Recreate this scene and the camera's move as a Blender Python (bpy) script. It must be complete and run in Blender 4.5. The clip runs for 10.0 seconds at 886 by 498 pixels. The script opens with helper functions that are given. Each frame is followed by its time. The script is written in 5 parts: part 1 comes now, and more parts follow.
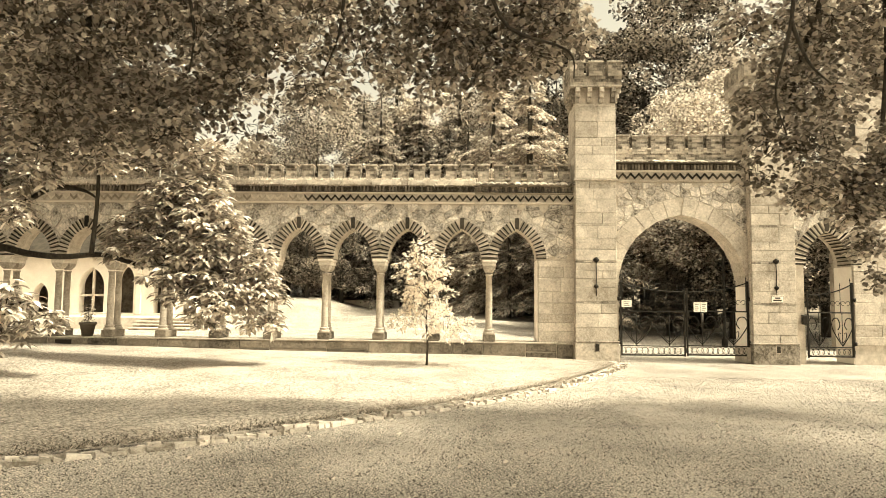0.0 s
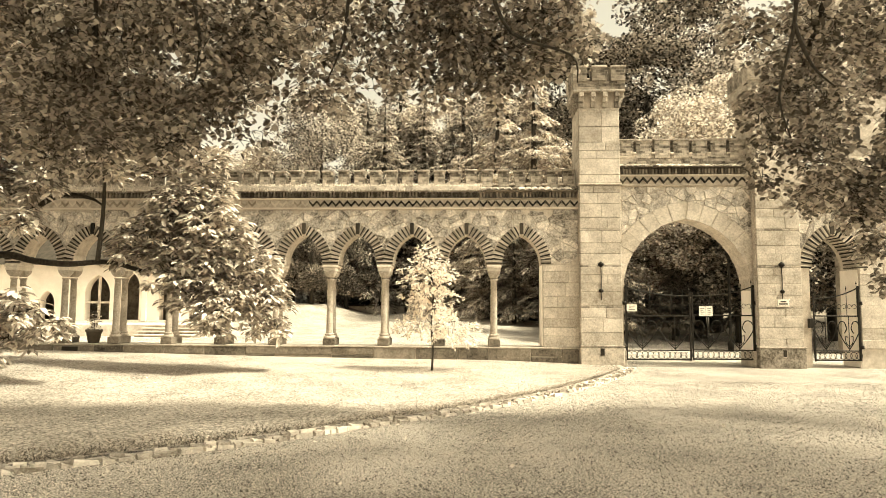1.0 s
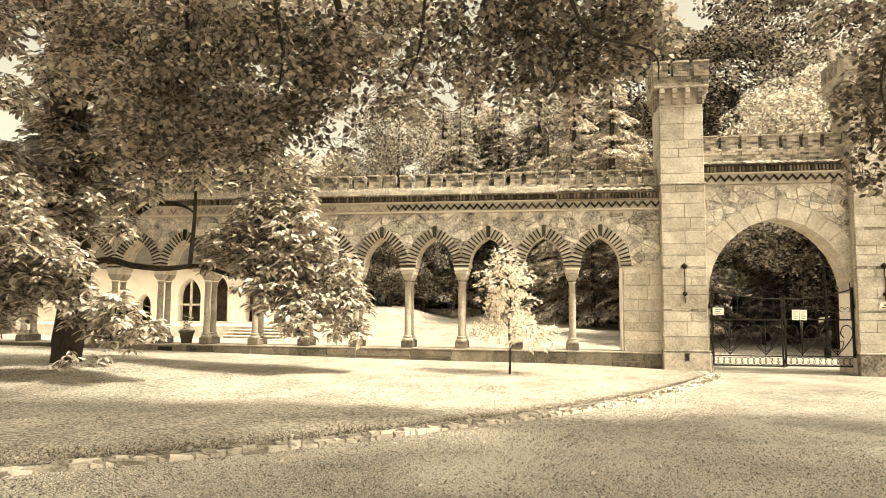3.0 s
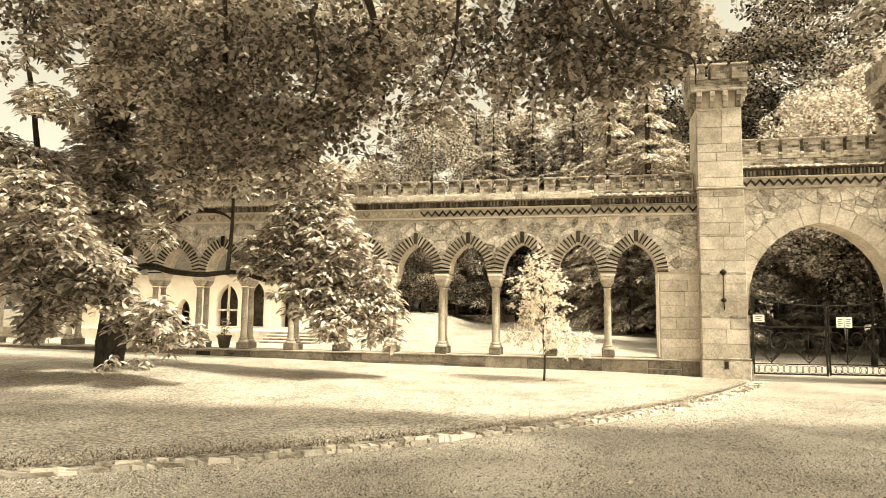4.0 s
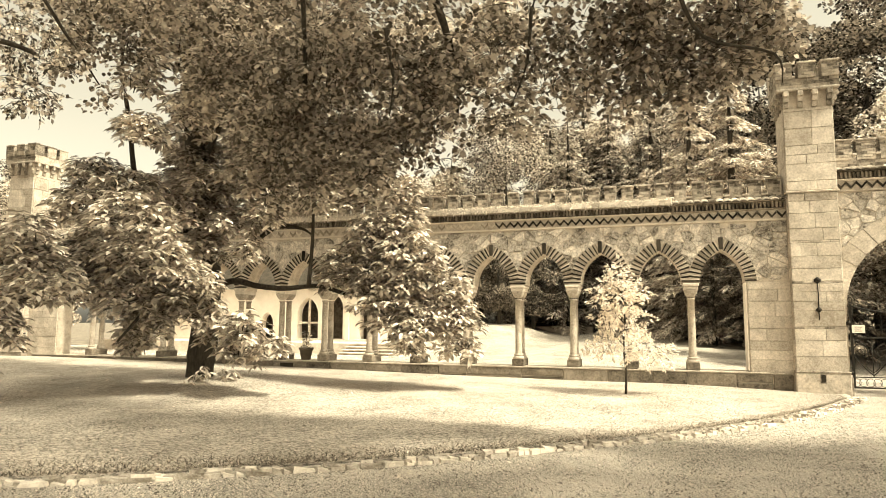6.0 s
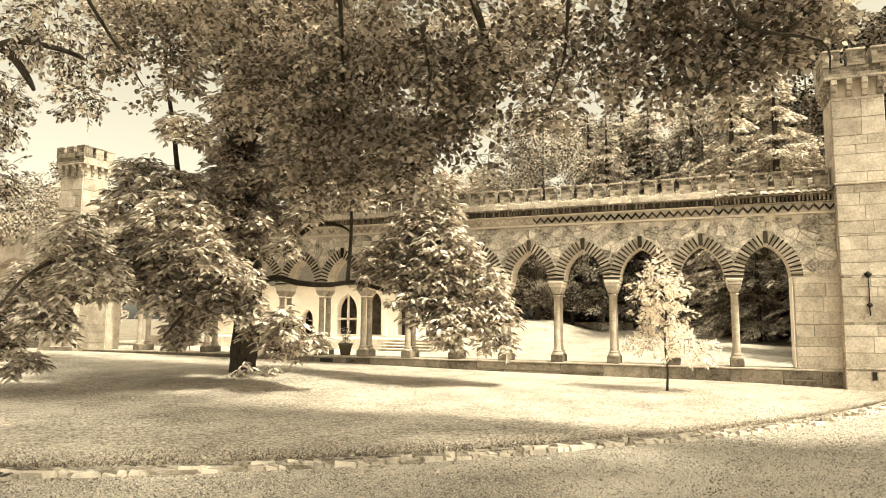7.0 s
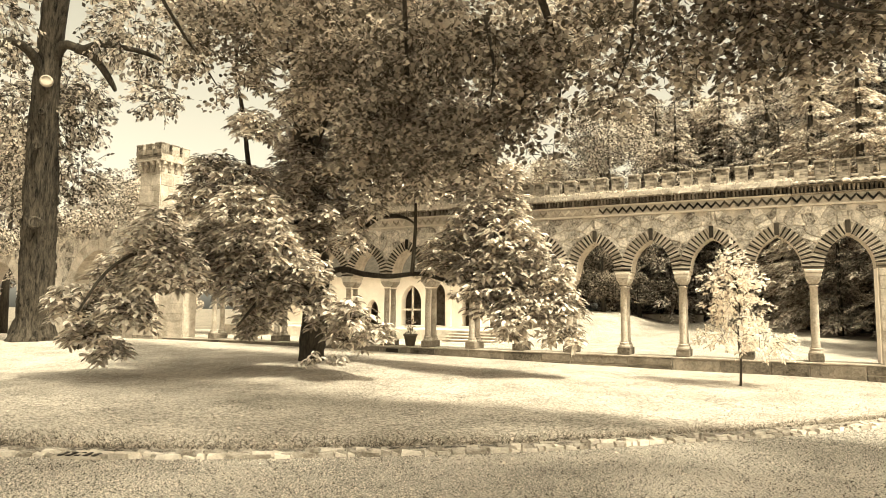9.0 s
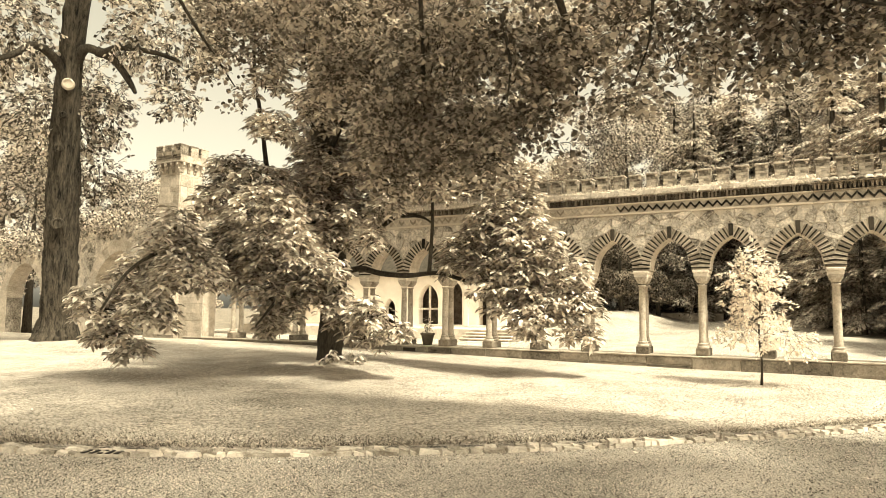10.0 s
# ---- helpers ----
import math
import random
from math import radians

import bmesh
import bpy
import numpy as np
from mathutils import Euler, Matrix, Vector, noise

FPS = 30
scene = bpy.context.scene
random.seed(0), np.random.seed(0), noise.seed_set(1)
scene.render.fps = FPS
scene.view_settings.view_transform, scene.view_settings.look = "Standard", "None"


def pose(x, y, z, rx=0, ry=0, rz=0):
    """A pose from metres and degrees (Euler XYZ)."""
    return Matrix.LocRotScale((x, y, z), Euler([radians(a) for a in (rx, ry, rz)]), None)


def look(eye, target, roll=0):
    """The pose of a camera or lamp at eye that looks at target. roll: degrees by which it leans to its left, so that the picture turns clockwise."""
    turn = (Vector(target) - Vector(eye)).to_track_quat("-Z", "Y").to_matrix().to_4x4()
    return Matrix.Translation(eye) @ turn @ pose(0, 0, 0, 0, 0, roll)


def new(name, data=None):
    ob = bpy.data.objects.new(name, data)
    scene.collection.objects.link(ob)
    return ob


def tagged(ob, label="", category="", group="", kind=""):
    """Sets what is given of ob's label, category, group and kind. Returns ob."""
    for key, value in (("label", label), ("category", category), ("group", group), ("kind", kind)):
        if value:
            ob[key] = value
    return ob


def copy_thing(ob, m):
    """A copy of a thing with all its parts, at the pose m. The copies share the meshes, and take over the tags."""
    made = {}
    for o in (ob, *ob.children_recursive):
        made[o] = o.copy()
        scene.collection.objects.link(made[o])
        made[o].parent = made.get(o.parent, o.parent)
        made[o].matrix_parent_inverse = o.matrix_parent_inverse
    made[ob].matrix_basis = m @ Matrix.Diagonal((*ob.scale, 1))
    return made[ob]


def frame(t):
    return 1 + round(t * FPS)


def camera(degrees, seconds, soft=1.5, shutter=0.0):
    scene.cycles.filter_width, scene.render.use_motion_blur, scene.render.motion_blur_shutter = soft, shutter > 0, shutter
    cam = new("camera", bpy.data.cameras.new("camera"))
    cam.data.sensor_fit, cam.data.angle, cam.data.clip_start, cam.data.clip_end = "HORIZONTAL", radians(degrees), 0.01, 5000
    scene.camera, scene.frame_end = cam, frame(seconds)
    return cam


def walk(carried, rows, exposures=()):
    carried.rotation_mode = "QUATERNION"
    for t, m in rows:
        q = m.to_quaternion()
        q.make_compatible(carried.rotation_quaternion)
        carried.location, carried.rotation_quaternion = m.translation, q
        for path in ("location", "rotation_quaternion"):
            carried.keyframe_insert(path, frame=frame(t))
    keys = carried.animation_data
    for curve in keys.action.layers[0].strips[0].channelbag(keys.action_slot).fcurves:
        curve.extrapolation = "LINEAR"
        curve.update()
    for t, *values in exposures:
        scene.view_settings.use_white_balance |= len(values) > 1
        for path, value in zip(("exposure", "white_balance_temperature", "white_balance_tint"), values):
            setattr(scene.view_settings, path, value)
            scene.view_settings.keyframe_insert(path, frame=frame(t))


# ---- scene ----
cam = camera(67.3, 10.0, soft=0.6)
PATH = [
    (0, (5.234, -17.509, 1.564), (5.159, -15.516, 1.715), 0.6),
    (0.5, (5.234, -17.514, 1.561), (5.17, -15.522, 1.73), 0.3),
    (1, (5.228, -17.525, 1.553), (5.14, -15.534, 1.721), 0.3),
    (1.5, (5.226, -17.526, 1.552), (5.087, -15.538, 1.716), 0.3),
    (2, (5.223, -17.528, 1.556), (5.024, -15.545, 1.72), 0.4),
    (2.5, (5.216, -17.526, 1.559), (4.955, -15.55, 1.726), 0.4),
    (4, (5.207, -17.53, 1.561), (4.794, -15.583, 1.752), 0.6),
    (4.5, (5.201, -17.531, 1.564), (4.734, -15.595, 1.759), 0.6),
    (5, (5.193, -17.529, 1.565), (4.677, -15.608, 1.771), 0.3),
    (5.5, (5.19, -17.534, 1.564), (4.619, -15.63, 1.784), 0.3),
    (7, (5.186, -17.551, 1.562), (4.452, -15.702, 1.774), 0.3),
    (7.5, (5.185, -17.558, 1.561), (4.407, -15.726, 1.761), 0.3),
    (8, (5.182, -17.561, 1.563), (4.353, -15.751, 1.752), 0.4),
    (8.5, (5.179, -17.562, 1.565), (4.296, -15.777, 1.753), 0.5),
    (9, (5.173, -17.567, 1.565), (4.266, -15.795, 1.749), 0.6),
    (9.5, (5.172, -17.57, 1.563), (4.241, -15.81, 1.749), 0.4),
    (10, (5.172, -17.569, 1.565), (4.22, -15.82, 1.746), 0.5),
]
walk(cam, [(t, look(eye, target, roll)) for t, eye, target, roll in PATH])


# ---- world, sun, exposure ----
SUN_FROM = Vector((0.80, -0.20, 1.15)).normalized()
world = bpy.data.worlds.new("world")
scene.world = world
world.use_nodes = True
wn, wl = world.node_tree.nodes, world.node_tree.links
sky = wn.new("ShaderNodeTexSky")
sky.sky_type = "NISHITA"
sky.sun_disc = False
sky.sun_elevation = math.asin(SUN_FROM.z)
sky.sun_rotation = math.atan2(SUN_FROM.x, SUN_FROM.y)
sky.dust_density = 4.0
sky_grey = wn.new("ShaderNodeRGBToBW")
sky_tone = wn.new("ShaderNodeMix")
sky_tone.data_type = "RGBA"
sky_tone.blend_type = "MULTIPLY"
sky_tone.inputs[0].default_value = 1.0
sky_tone.inputs[7].default_value = (1.0, 0.925, 0.69, 1)
wl.new(sky.outputs[0], sky_grey.inputs[0])
wl.new(sky_grey.outputs[0], sky_tone.inputs[6])
wl.new(sky_tone.outputs[2], wn["Background"].inputs[0])
wn["Background"].inputs[1].default_value = 0.33

sun = new("sun", bpy.data.lights.new("sun", "SUN"))
sun.data.energy = 5.0
sun.data.angle = radians(5)
sun.data.color = (1.0, 0.925, 0.69)
sun.matrix_world = look(SUN_FROM * 60, (0, 0, 0))
scene.view_settings.exposure = 0.25


# ---- materials ----
def sepia(v):
    """Brown-and-cream tone of a surface of that lightness."""
    return (v * 1.115, v * (0.905 + 0.13 * v), v * (0.66 + 0.28 * v), 1)


def material(name, v, spread=0.25, scale=3.0, fine=40.0, rough=0.9, bump=0.3, island="", island_spread=0.0, through_leaf=0.0, metal=0.0, stain=0.0, dist=0.01, low=None, grain=0.45, sharp=0.15, tall=1.0):
    """A toned surface: broad and fine variation of its lightness, a relief, and a random shade for each piece."""
    m = bpy.data.materials.new(name)
    m.use_nodes = True
    n, l = m.node_tree.nodes, m.node_tree.links
    b = n["Principled BSDF"]
    b.inputs["Roughness"].default_value = rough
    b.inputs["Metallic"].default_value = metal
    b.inputs["Specular IOR Level"].default_value = 0.25
    co = n.new("ShaderNodeTexCoord")
    geo = n.new("ShaderNodeNewGeometry")
    place = n.new("ShaderNodeVectorMath")
    place.operation = "MULTIPLY"
    place.inputs[1].default_value = (1, 1, tall)
    l.new(geo.outputs["Position"], place.inputs[0])
    wide, small = n.new("ShaderNodeTexNoise"), n.new("ShaderNodeTexNoise")
    for tex, s, d in ((wide, scale, 6), (small, fine, 8)):
        tex.inputs["Scale"].default_value = s
        tex.inputs["Detail"].default_value = d
        tex.inputs["Roughness"].default_value = 0.65 if tex is wide else 0.78
        l.new(place.outputs[0], tex.inputs["Vector"])
    mix = n.new("ShaderNodeMath")
    mix.operation = "MULTIPLY_ADD"
    mix.inputs[1].default_value = grain
    l.new(small.outputs[0], mix.inputs[0])
    half = n.new("ShaderNodeMath")
    half.operation = "MULTIPLY"
    half.inputs[1].default_value = 1 - grain
    l.new(wide.outputs[0], half.inputs[0])
    l.new(half.outputs[0], mix.inputs[2])
    value = mix.outputs[0]
    if island:
        add = n.new("ShaderNodeMath")
        add.operation = "MULTIPLY_ADD"
        add.inputs[1].default_value = island_spread
        if island == "object":
            info = n.new("ShaderNodeObjectInfo")
            l.new(info.outputs["Random"], add.inputs[0])
        else:
            l.new(geo.outputs["Random Per Island"], add.inputs[0])
        l.new(value, add.inputs[2])
        shift = n.new("ShaderNodeMath")
        shift.operation = "SUBTRACT"
        shift.inputs[1].default_value = island_spread / 2
        l.new(add.outputs[0], shift.inputs[0])
        value = shift.outputs[0]
    ramp = n.new("ShaderNodeValToRGB")
    ramp.color_ramp.elements[0].position = 0.5 - sharp
    ramp.color_ramp.elements[1].position = 0.5 + sharp
    ramp.color_ramp.elements[0].color = sepia(low if low is not None else max(v * (1 - 2 * spread), 0.004))
    ramp.color_ramp.elements[1].color = sepia(min(v * (1 + 2 * spread), 0.92))
    l.new(value, ramp.inputs[0])
    colour = ramp.outputs[0]
    if stain > 0:
        spot = n.new("ShaderNodeTexNoise")
        spot.inputs["Scale"].default_value = 0.9
        spot.inputs["Detail"].default_value = 9
        spot.inputs["Roughness"].default_value = 0.7
        l.new(geo.outputs["Position"], spot.inputs["Vector"])
        cut = n.new("ShaderNodeMapRange")
        cut.inputs[1].default_value, cut.inputs[2].default_value = 0.5, 0.68
        cut.inputs[3].default_value, cut.inputs[4].default_value = 0.0, stain
        l.new(spot.outputs[0], cut.inputs[0])
        dirt = n.new("ShaderNodeMix")
        dirt.data_type = "RGBA"
        l.new(cut.outputs[0], dirt.inputs[0])
        l.new(colour, dirt.inputs[6])
        dirt.inputs[7].default_value = sepia(v * 0.45)
        colour = dirt.outputs[2]
    l.new(colour, b.inputs["Base Color"])
    if bump > 0:
        bp = n.new("ShaderNodeBump")
        bp.inputs["Strength"].default_value = bump
        bp.inputs["Distance"].default_value = dist
        l.new(mix.outputs[0], bp.inputs["Height"])
        l.new(bp.outputs[0], b.inputs["Normal"])
    if through_leaf > 0:
        tr = n.new("ShaderNodeBsdfTranslucent")
        l.new(colour, tr.inputs[0])
        ms = n.new("ShaderNodeMixShader")
        ms.inputs[0].default_value = through_leaf
        l.new(b.outputs[0], ms.inputs[1])
        l.new(tr.outputs[0], ms.inputs[2])
        l.new(ms.outputs[0], n["Material Output"].inputs[0])
    return m


GRAVEL = material("gravel", 0.36, 0.50, 0.8, 58, 0.95, 0.8, dist=0.012, grain=0.88, sharp=0.062)
LAWN = material("lawn", 0.39, 0.42, 0.9, 28, 0.95, 0.5, dist=0.012, grain=0.84, sharp=0.085)
LAWN_BLADE = material("lawn_blades", 0.33, 0.4, 0.8, 20, 0.8, 0, "island", 0.5, 0.3)
GRASS = material("grass_blades", 0.60, 0.35, 0.8, 20, 0.8, 0, "island", 0.5, 0.3)
GRASS_DARK = material("rough_edge_grass", 0.20, 0.4, 0.8, 20, 0.8, 0, "island", 0.5, 0.2)
FOREST_FLOOR = material("forest_floor", 0.20, 0.4, 0.7, 20, 0.95, 0.6, dist=0.03)
KERB = material("kerb_stone", 0.46, 0.32, 4, 50, 0.9, 0.5, "object", 0.22)
RUBBLE = material("rubble_stone", 0.44, 0.42, 4, 18, 0.92, 0.9, "object", 0.14, dist=0.04, stain=0.3, grain=0.6, sharp=0.13)
RUBBLE_JOINED = material("rubble_stone_joined", 0.44, 0.42, 4, 18, 0.92, 0.9, "island", 0.14, dist=0.04, stain=0.3, grain=0.6, sharp=0.13)
MORTAR = material("mortar", 0.46, 0.2, 5, 60, 0.95, 0.5)
ASHLAR = material("ashlar_stone", 0.47, 0.25, 3, 20, 0.9, 1.0, "object", 0.10, stain=0.45, grain=0.6, dist=0.02)
ASHLAR_JOINT = material("ashlar_joint", 0.44, 0.2, 5, 60, 0.95, 0.4)
PLINTH = material("plinth_stone", 0.33, 0.38, 3, 16, 0.92, 0.7, "object", 0.16, stain=0.45, grain=0.6)
SILL_STONE = material("sill_stone", 0.17, 0.40, 3, 16, 0.92, 0.8, "object", 0.14, stain=0.4, grain=0.6)
# very pale, nearly even facing of the jambs
JAMB_PALE = material("pale_jamb_face", 0.82, 0.05, 3, 25, 0.9, 0.2)
PEBBLE = material("pebble", 0.38, 0.42, 3, 60, 0.9, 0, "island", 0.8)
PALE = material("pale_dressed_stone", 0.60, 0.16, 3, 25, 0.85, 0.3, stain=0.25)
COLUMN = material("column_stone", 0.40, 0.28, 3, 22, 0.8, 0.4, stain=0.4, grain=0.6)
BRICK_DARK = material("dark_brick", 0.035, 0.35, 5, 60, 0.9, 0.5, "object", 0.5)
BRICK_LIGHT = material("light_brick", 0.42, 0.2, 5, 60, 0.9, 0.5, "object", 0.5)
# tower brick, darkened further to carry tree shade on the far tower
TOWER_BRICK = material("tower_brick", 0.20, 0.40, 5, 22, 0.9, 0.6, "island", 0.22, stain=0.4)
BRICK_WALL = material("parapet_brick", 0.34, 0.40, 5, 22, 0.9, 0.6, "island", 0.22, stain=0.4)
TILE = material("clay_tile", 0.17, 0.3, 4, 50, 0.9, 0.5, "object", 0.5)
# house roof, coloured near black for the shade lying on it
ROOF_SHADED = material("roof_painted_shade", 0.05, 0.3, 4, 30, 0.8, 0.4)
CLAY = material("weathered_roof_tile", 0.42, 0.35, 4, 30, 0.9, 0.5, "island", 0.3)
IRON = material("wrought_iron", 0.018, 0.3, 8, 60, 0.55, 0.2, metal=0.4)
PAPER = material("paper_notice", 0.82, 0.03, 8, 80, 0.8, 0.05)
INK = material("notice_ink", 0.06, 0.2, 8, 80, 0.8, 0)
BARK = material("bark", 0.045, 0.45, 4, 22, 0.95, 1.0, dist=0.05, grain=0.65, tall=0.25)
BARK_PALE = material("furrowed_bark", 0.062, 0.5, 3, 11, 0.95, 1.0, dist=0.14, grain=0.75, sharp=0.10, tall=0.16)
WOOD_SCAR = material("bare_wood_scar", 0.42, 0.15, 5, 60, 0.8, 0.3)
LEAF_BIG = material("large_leaf", 0.52, 0.30, 0.8, 9, 0.45, 0.15, "island", 0.45, 0.28)
LEAF_CANOPY = material("canopy_leaf", 0.37, 0.34, 0.8, 12, 0.55, 0, "island", 0.5, 0.5)
LEAF_YOUNG = material("young_leaf", 0.84, 0.05, 1.5, 12, 0.6, 0, "island", 0.4, 0.5)
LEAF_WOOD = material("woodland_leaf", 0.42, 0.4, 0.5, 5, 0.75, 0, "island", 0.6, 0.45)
# brighter woodland leaf: sunlight on the crowns is put into its colour
LEAF_PALE = material("leaf_painted_sunlit", 0.70, 0.28, 0.5, 5, 0.75, 0, "island", 0.6, 0.45)
NEEDLE = material("conifer_needle", 0.22, 0.45, 0.6, 6, 0.8, 0, "island", 0.6, 0.2)
PLASTER = material("pale_plaster", 0.78, 0.06, 1.5, 30, 0.9, 0.2, stain=0.15)
# interior dimness of the house, put into the colour of a flat sheet
ROOM_SHADE = material("painted_room_shade", 0.14, 0.4, 1.5, 6, 0.95, 0)
# shade inside small openings, painted as a near-black plate
SHADE = material("painted_hollow_shade", 0.03, 0.3, 2, 20, 0.95, 0)
POT = material("flower_pot", 0.12, 0.2, 6, 50, 0.8, 0.3)
TUFA = material("roof_grass_soil", 0.62, 0.3, 3, 40, 0.95, 0.8)


# ---- helpers of this scene ----
def mesh_of(name, bm, mat):
    me = bpy.data.meshes.new(name)
    bm.to_mesh(me)
    bm.free()
    me.materials.append(mat)
    return me


def part(name, bm, mat, parent=None, label=""):
    ob = new(name, mesh_of(name, bm, mat))
    if parent is not None:
        ob.parent = parent
    if label:
        tagged(ob, label)
    return ob


def raw(name, verts, faces, mat, parent=None, smooth=False):
    me = bpy.data.meshes.new(name)
    me.from_pydata(verts, [], faces)
    me.materials.append(mat)
    if smooth:
        me.polygons.foreach_set("use_smooth", [True] * len(me.polygons))
    ob = new(name, me)
    if parent is not None:
        ob.parent = parent
    return ob


def piece(name, me, m, parent):
    ob = new(name, me)
    ob.parent = parent
    ob.matrix_basis = m
    return ob


def box(bm, x0, x1, y0, y1, z0, z1, bevel=0.0):
    g = bmesh.ops.create_cube(bm, size=1, matrix=Matrix.LocRotScale(((x0 + x1) / 2, (y0 + y1) / 2, (z0 + z1) / 2), None, (x1 - x0, y1 - y0, z1 - z0)))
    if bevel:
        edges = list({e for v in g["verts"] for e in v.link_edges})
        bmesh.ops.bevel(bm, geom=edges, offset=bevel, segments=1, affect="EDGES", profile=0.5)
    return bm


def boxed(*a, **k):
    return box(bmesh.new(), *a, **k)


def block_mesh(name, sx, sy, sz, mat, bevel=0.012, wobble=0.0, seed=0):
    """A worn block, centred, of which alike pieces share the mesh."""
    bm = boxed(-sx / 2, sx / 2, -sy / 2, sy / 2, -sz / 2, sz / 2, bevel=bevel)
    rng = random.Random(seed)
    for v in bm.verts:
        v.co += Vector((rng.uniform(-1, 1), rng.uniform(-1, 1), rng.uniform(-1, 1))) * wobble
    return mesh_of(name, bm, mat)


def lathe(bm, profile, cx, cy, sides=20):
    rings = []
    for r, z in profile:
        rings.append([bm.verts.new((cx + r * math.cos(2 * math.pi * i / sides), cy + r * math.sin(2 * math.pi * i / sides), z)) for i in range(sides)])
    for a, b in zip(rings, rings[1:]):
        for i in range(sides):
            f = bm.faces.new((a[i], a[(i + 1) % sides], b[(i + 1) % sides], b[i]))
            f.smooth = True
    bm.faces.new(rings[-1])
    bm.faces.new(rings[0][::-1])
    return bm


def tube(bm, pts, radii, sides=8):
    """A tapered limb along a line of points."""
    pts = [Vector(p) for p in pts]
    rings = []
    for i, p in enumerate(pts):
        d = (pts[min(i + 1, len(pts) - 1)] - pts[max(i - 1, 0)]).normalized()
        u = d.orthogonal().normalized() if abs(d.z) > 0.95 else d.cross(Vector((0, 0, 1))).normalized()
        w = d.cross(u)
        rings.append([bm.verts.new(p + (u * math.cos(2 * math.pi * k / sides) + w * math.sin(2 * math.pi * k / sides)) * radii[i]) for k in range(sides)])
    for a, b in zip(rings, rings[1:]):
        for k in range(sides):
            f = bm.faces.new((a[k], a[(k + 1) % sides], b[(k + 1) % sides], b[k]))
            f.smooth = True
    bm.faces.new(rings[-1])
    bm.faces.new(rings[0][::-1])
    return bm


def smooth_line(pts, steps=6):
    out = []
    p = [Vector(q) for q in pts]
    for i in range(len(p) - 1):
        a, b, c, d = p[max(i - 1, 0)], p[i], p[i + 1], p[min(i + 2, len(p) - 1)]
        for s in range(steps):
            t = s / steps
            out.append(0.5 * ((2 * b) + (c - a) * t + (2 * a - 5 * b + 4 * c - d) * t * t + (3 * b - a - 3 * c + d) * t ** 3))
    out.append(p[-1])
    return out


def step(a, b, x):
    t = min(max((x - a) / (b - a), 0), 1)
    return t * t * (3 - 2 * t)


# ---- ground ----
def ground_z(x, y):
    if y < 0.3:
        z = 0.10 * step(9.0, 5.0, x) * step(-9, -1, y) + 0.20 * step(5, -12, x) * step(-12, -3, y)
        z += 0.12 * math.exp(-((x + 5.0) ** 2 + (y + 4.6) ** 2) / 5.0)
        z += 0.25 * math.exp(-((x + 15.5) ** 2 + (y + 5) ** 2) / 14.0)
        return z
    z = 0.12 * step(9, 5, x) + 0.055 * min(max(y - 2, 0), 24) * step(-4, 4, x) * (1 - 0.45 * step(8.5, 11, x))
    z += 1.5 * math.exp(-((x + 4.6) / 3.0) ** 2) * step(13, 21, y)
    z += 0.28 * min(max(y - 26, 0), 40) * step(26, 36, y) * step(-14, 6, x)
    z += 0.10 * min(max(x - 16, 0), 30) * step(2, 10, y)
    return z


def grid_axis(lo, hi, fine_lo, fine_hi, fine, far_steps):
    mid = list(np.arange(fine_lo, fine_hi + 1e-6, fine))
    left = [fine_lo - (fine_lo - lo) * (k / far_steps) ** 2.5 for k in range(far_steps, 0, -1)]
    right = [fine_hi + (hi - fine_hi) * (k / far_steps) ** 2.5 for k in range(1, far_steps + 1)]
    return left + mid + right


gx = grid_axis(-900, 900, -32, 24, 0.8, 14)
gy = grid_axis(-900, 900, -26, 44, 0.8, 14)
verts = [(x, y, ground_z(x, y)) for y in gy for x in gx]
nx = len(gx)
faces = [(j * nx + i, j * nx + i + 1, (j + 1) * nx + i + 1, (j + 1) * nx + i) for j in range(len(gy) - 1) for i in range(nx - 1)]
ground = raw("ground", verts, faces, GRAVEL, smooth=True)
tagged(ground, "pale raked gravel forecourt spreading up to the gate", "ground", kind="structure")
ground.data.materials.append(FOREST_FLOOR)
ground.data.materials.append(LAWN)
for p in ground.data.polygons:
    c = p.center
    if c.y > 28 or (c.y > 12.5 and c.x > 5.5) or (c.y > 11.5 and c.x > 9) or c.x < -30:
        p.material_index = 1
    elif c.y > 0.4 and c.x < 9:
        p.material_index = 2

KERB_LINE = smooth_line([(9.10, -0.45, 0), (7.89, -3.23, 0), (6.56, -5.59, 0), (5.44, -7.02, 0), (4.62, -7.91, 0), (3.91, -8.57, 0), (2.79, -9.75, 0), (1.68, -10.68, 0),
                         (0.6, -11.45, 0), (-0.44, -12.15, 0), (-1.53, -12.72, 0), (-2.81, -13.22, 0), (-6, -14.2, 0), (-14, -15.6, 0), (-30, -17, 0)], 8)


def kerb_y(x):
    for a, b in zip(KERB_LINE, KERB_LINE[1:]):
        if b.x <= x <= a.x:
            return a.y + (b.y - a.y) * (a.x - x) / max(a.x - b.x, 1e-6)
    return -0.4 if x > 9 else -17


lx = list(np.arange(-30, 9.06, 0.3))
lverts, lfaces = [], []
NL = 24
for x in lx:
    y0, y1 = kerb_y(x) + 0.08, 0.1
    for k in range(NL + 1):
        u = (k / NL)
        y = y0 + (y1 - y0) * u
        edge = min(k / 2.0, 1.0)
        lverts.append((x, y, ground_z(x, y) + 0.012 + 0.035 * edge + 0.008 * noise.noise(Vector((x * 2, y * 2, 0)))))
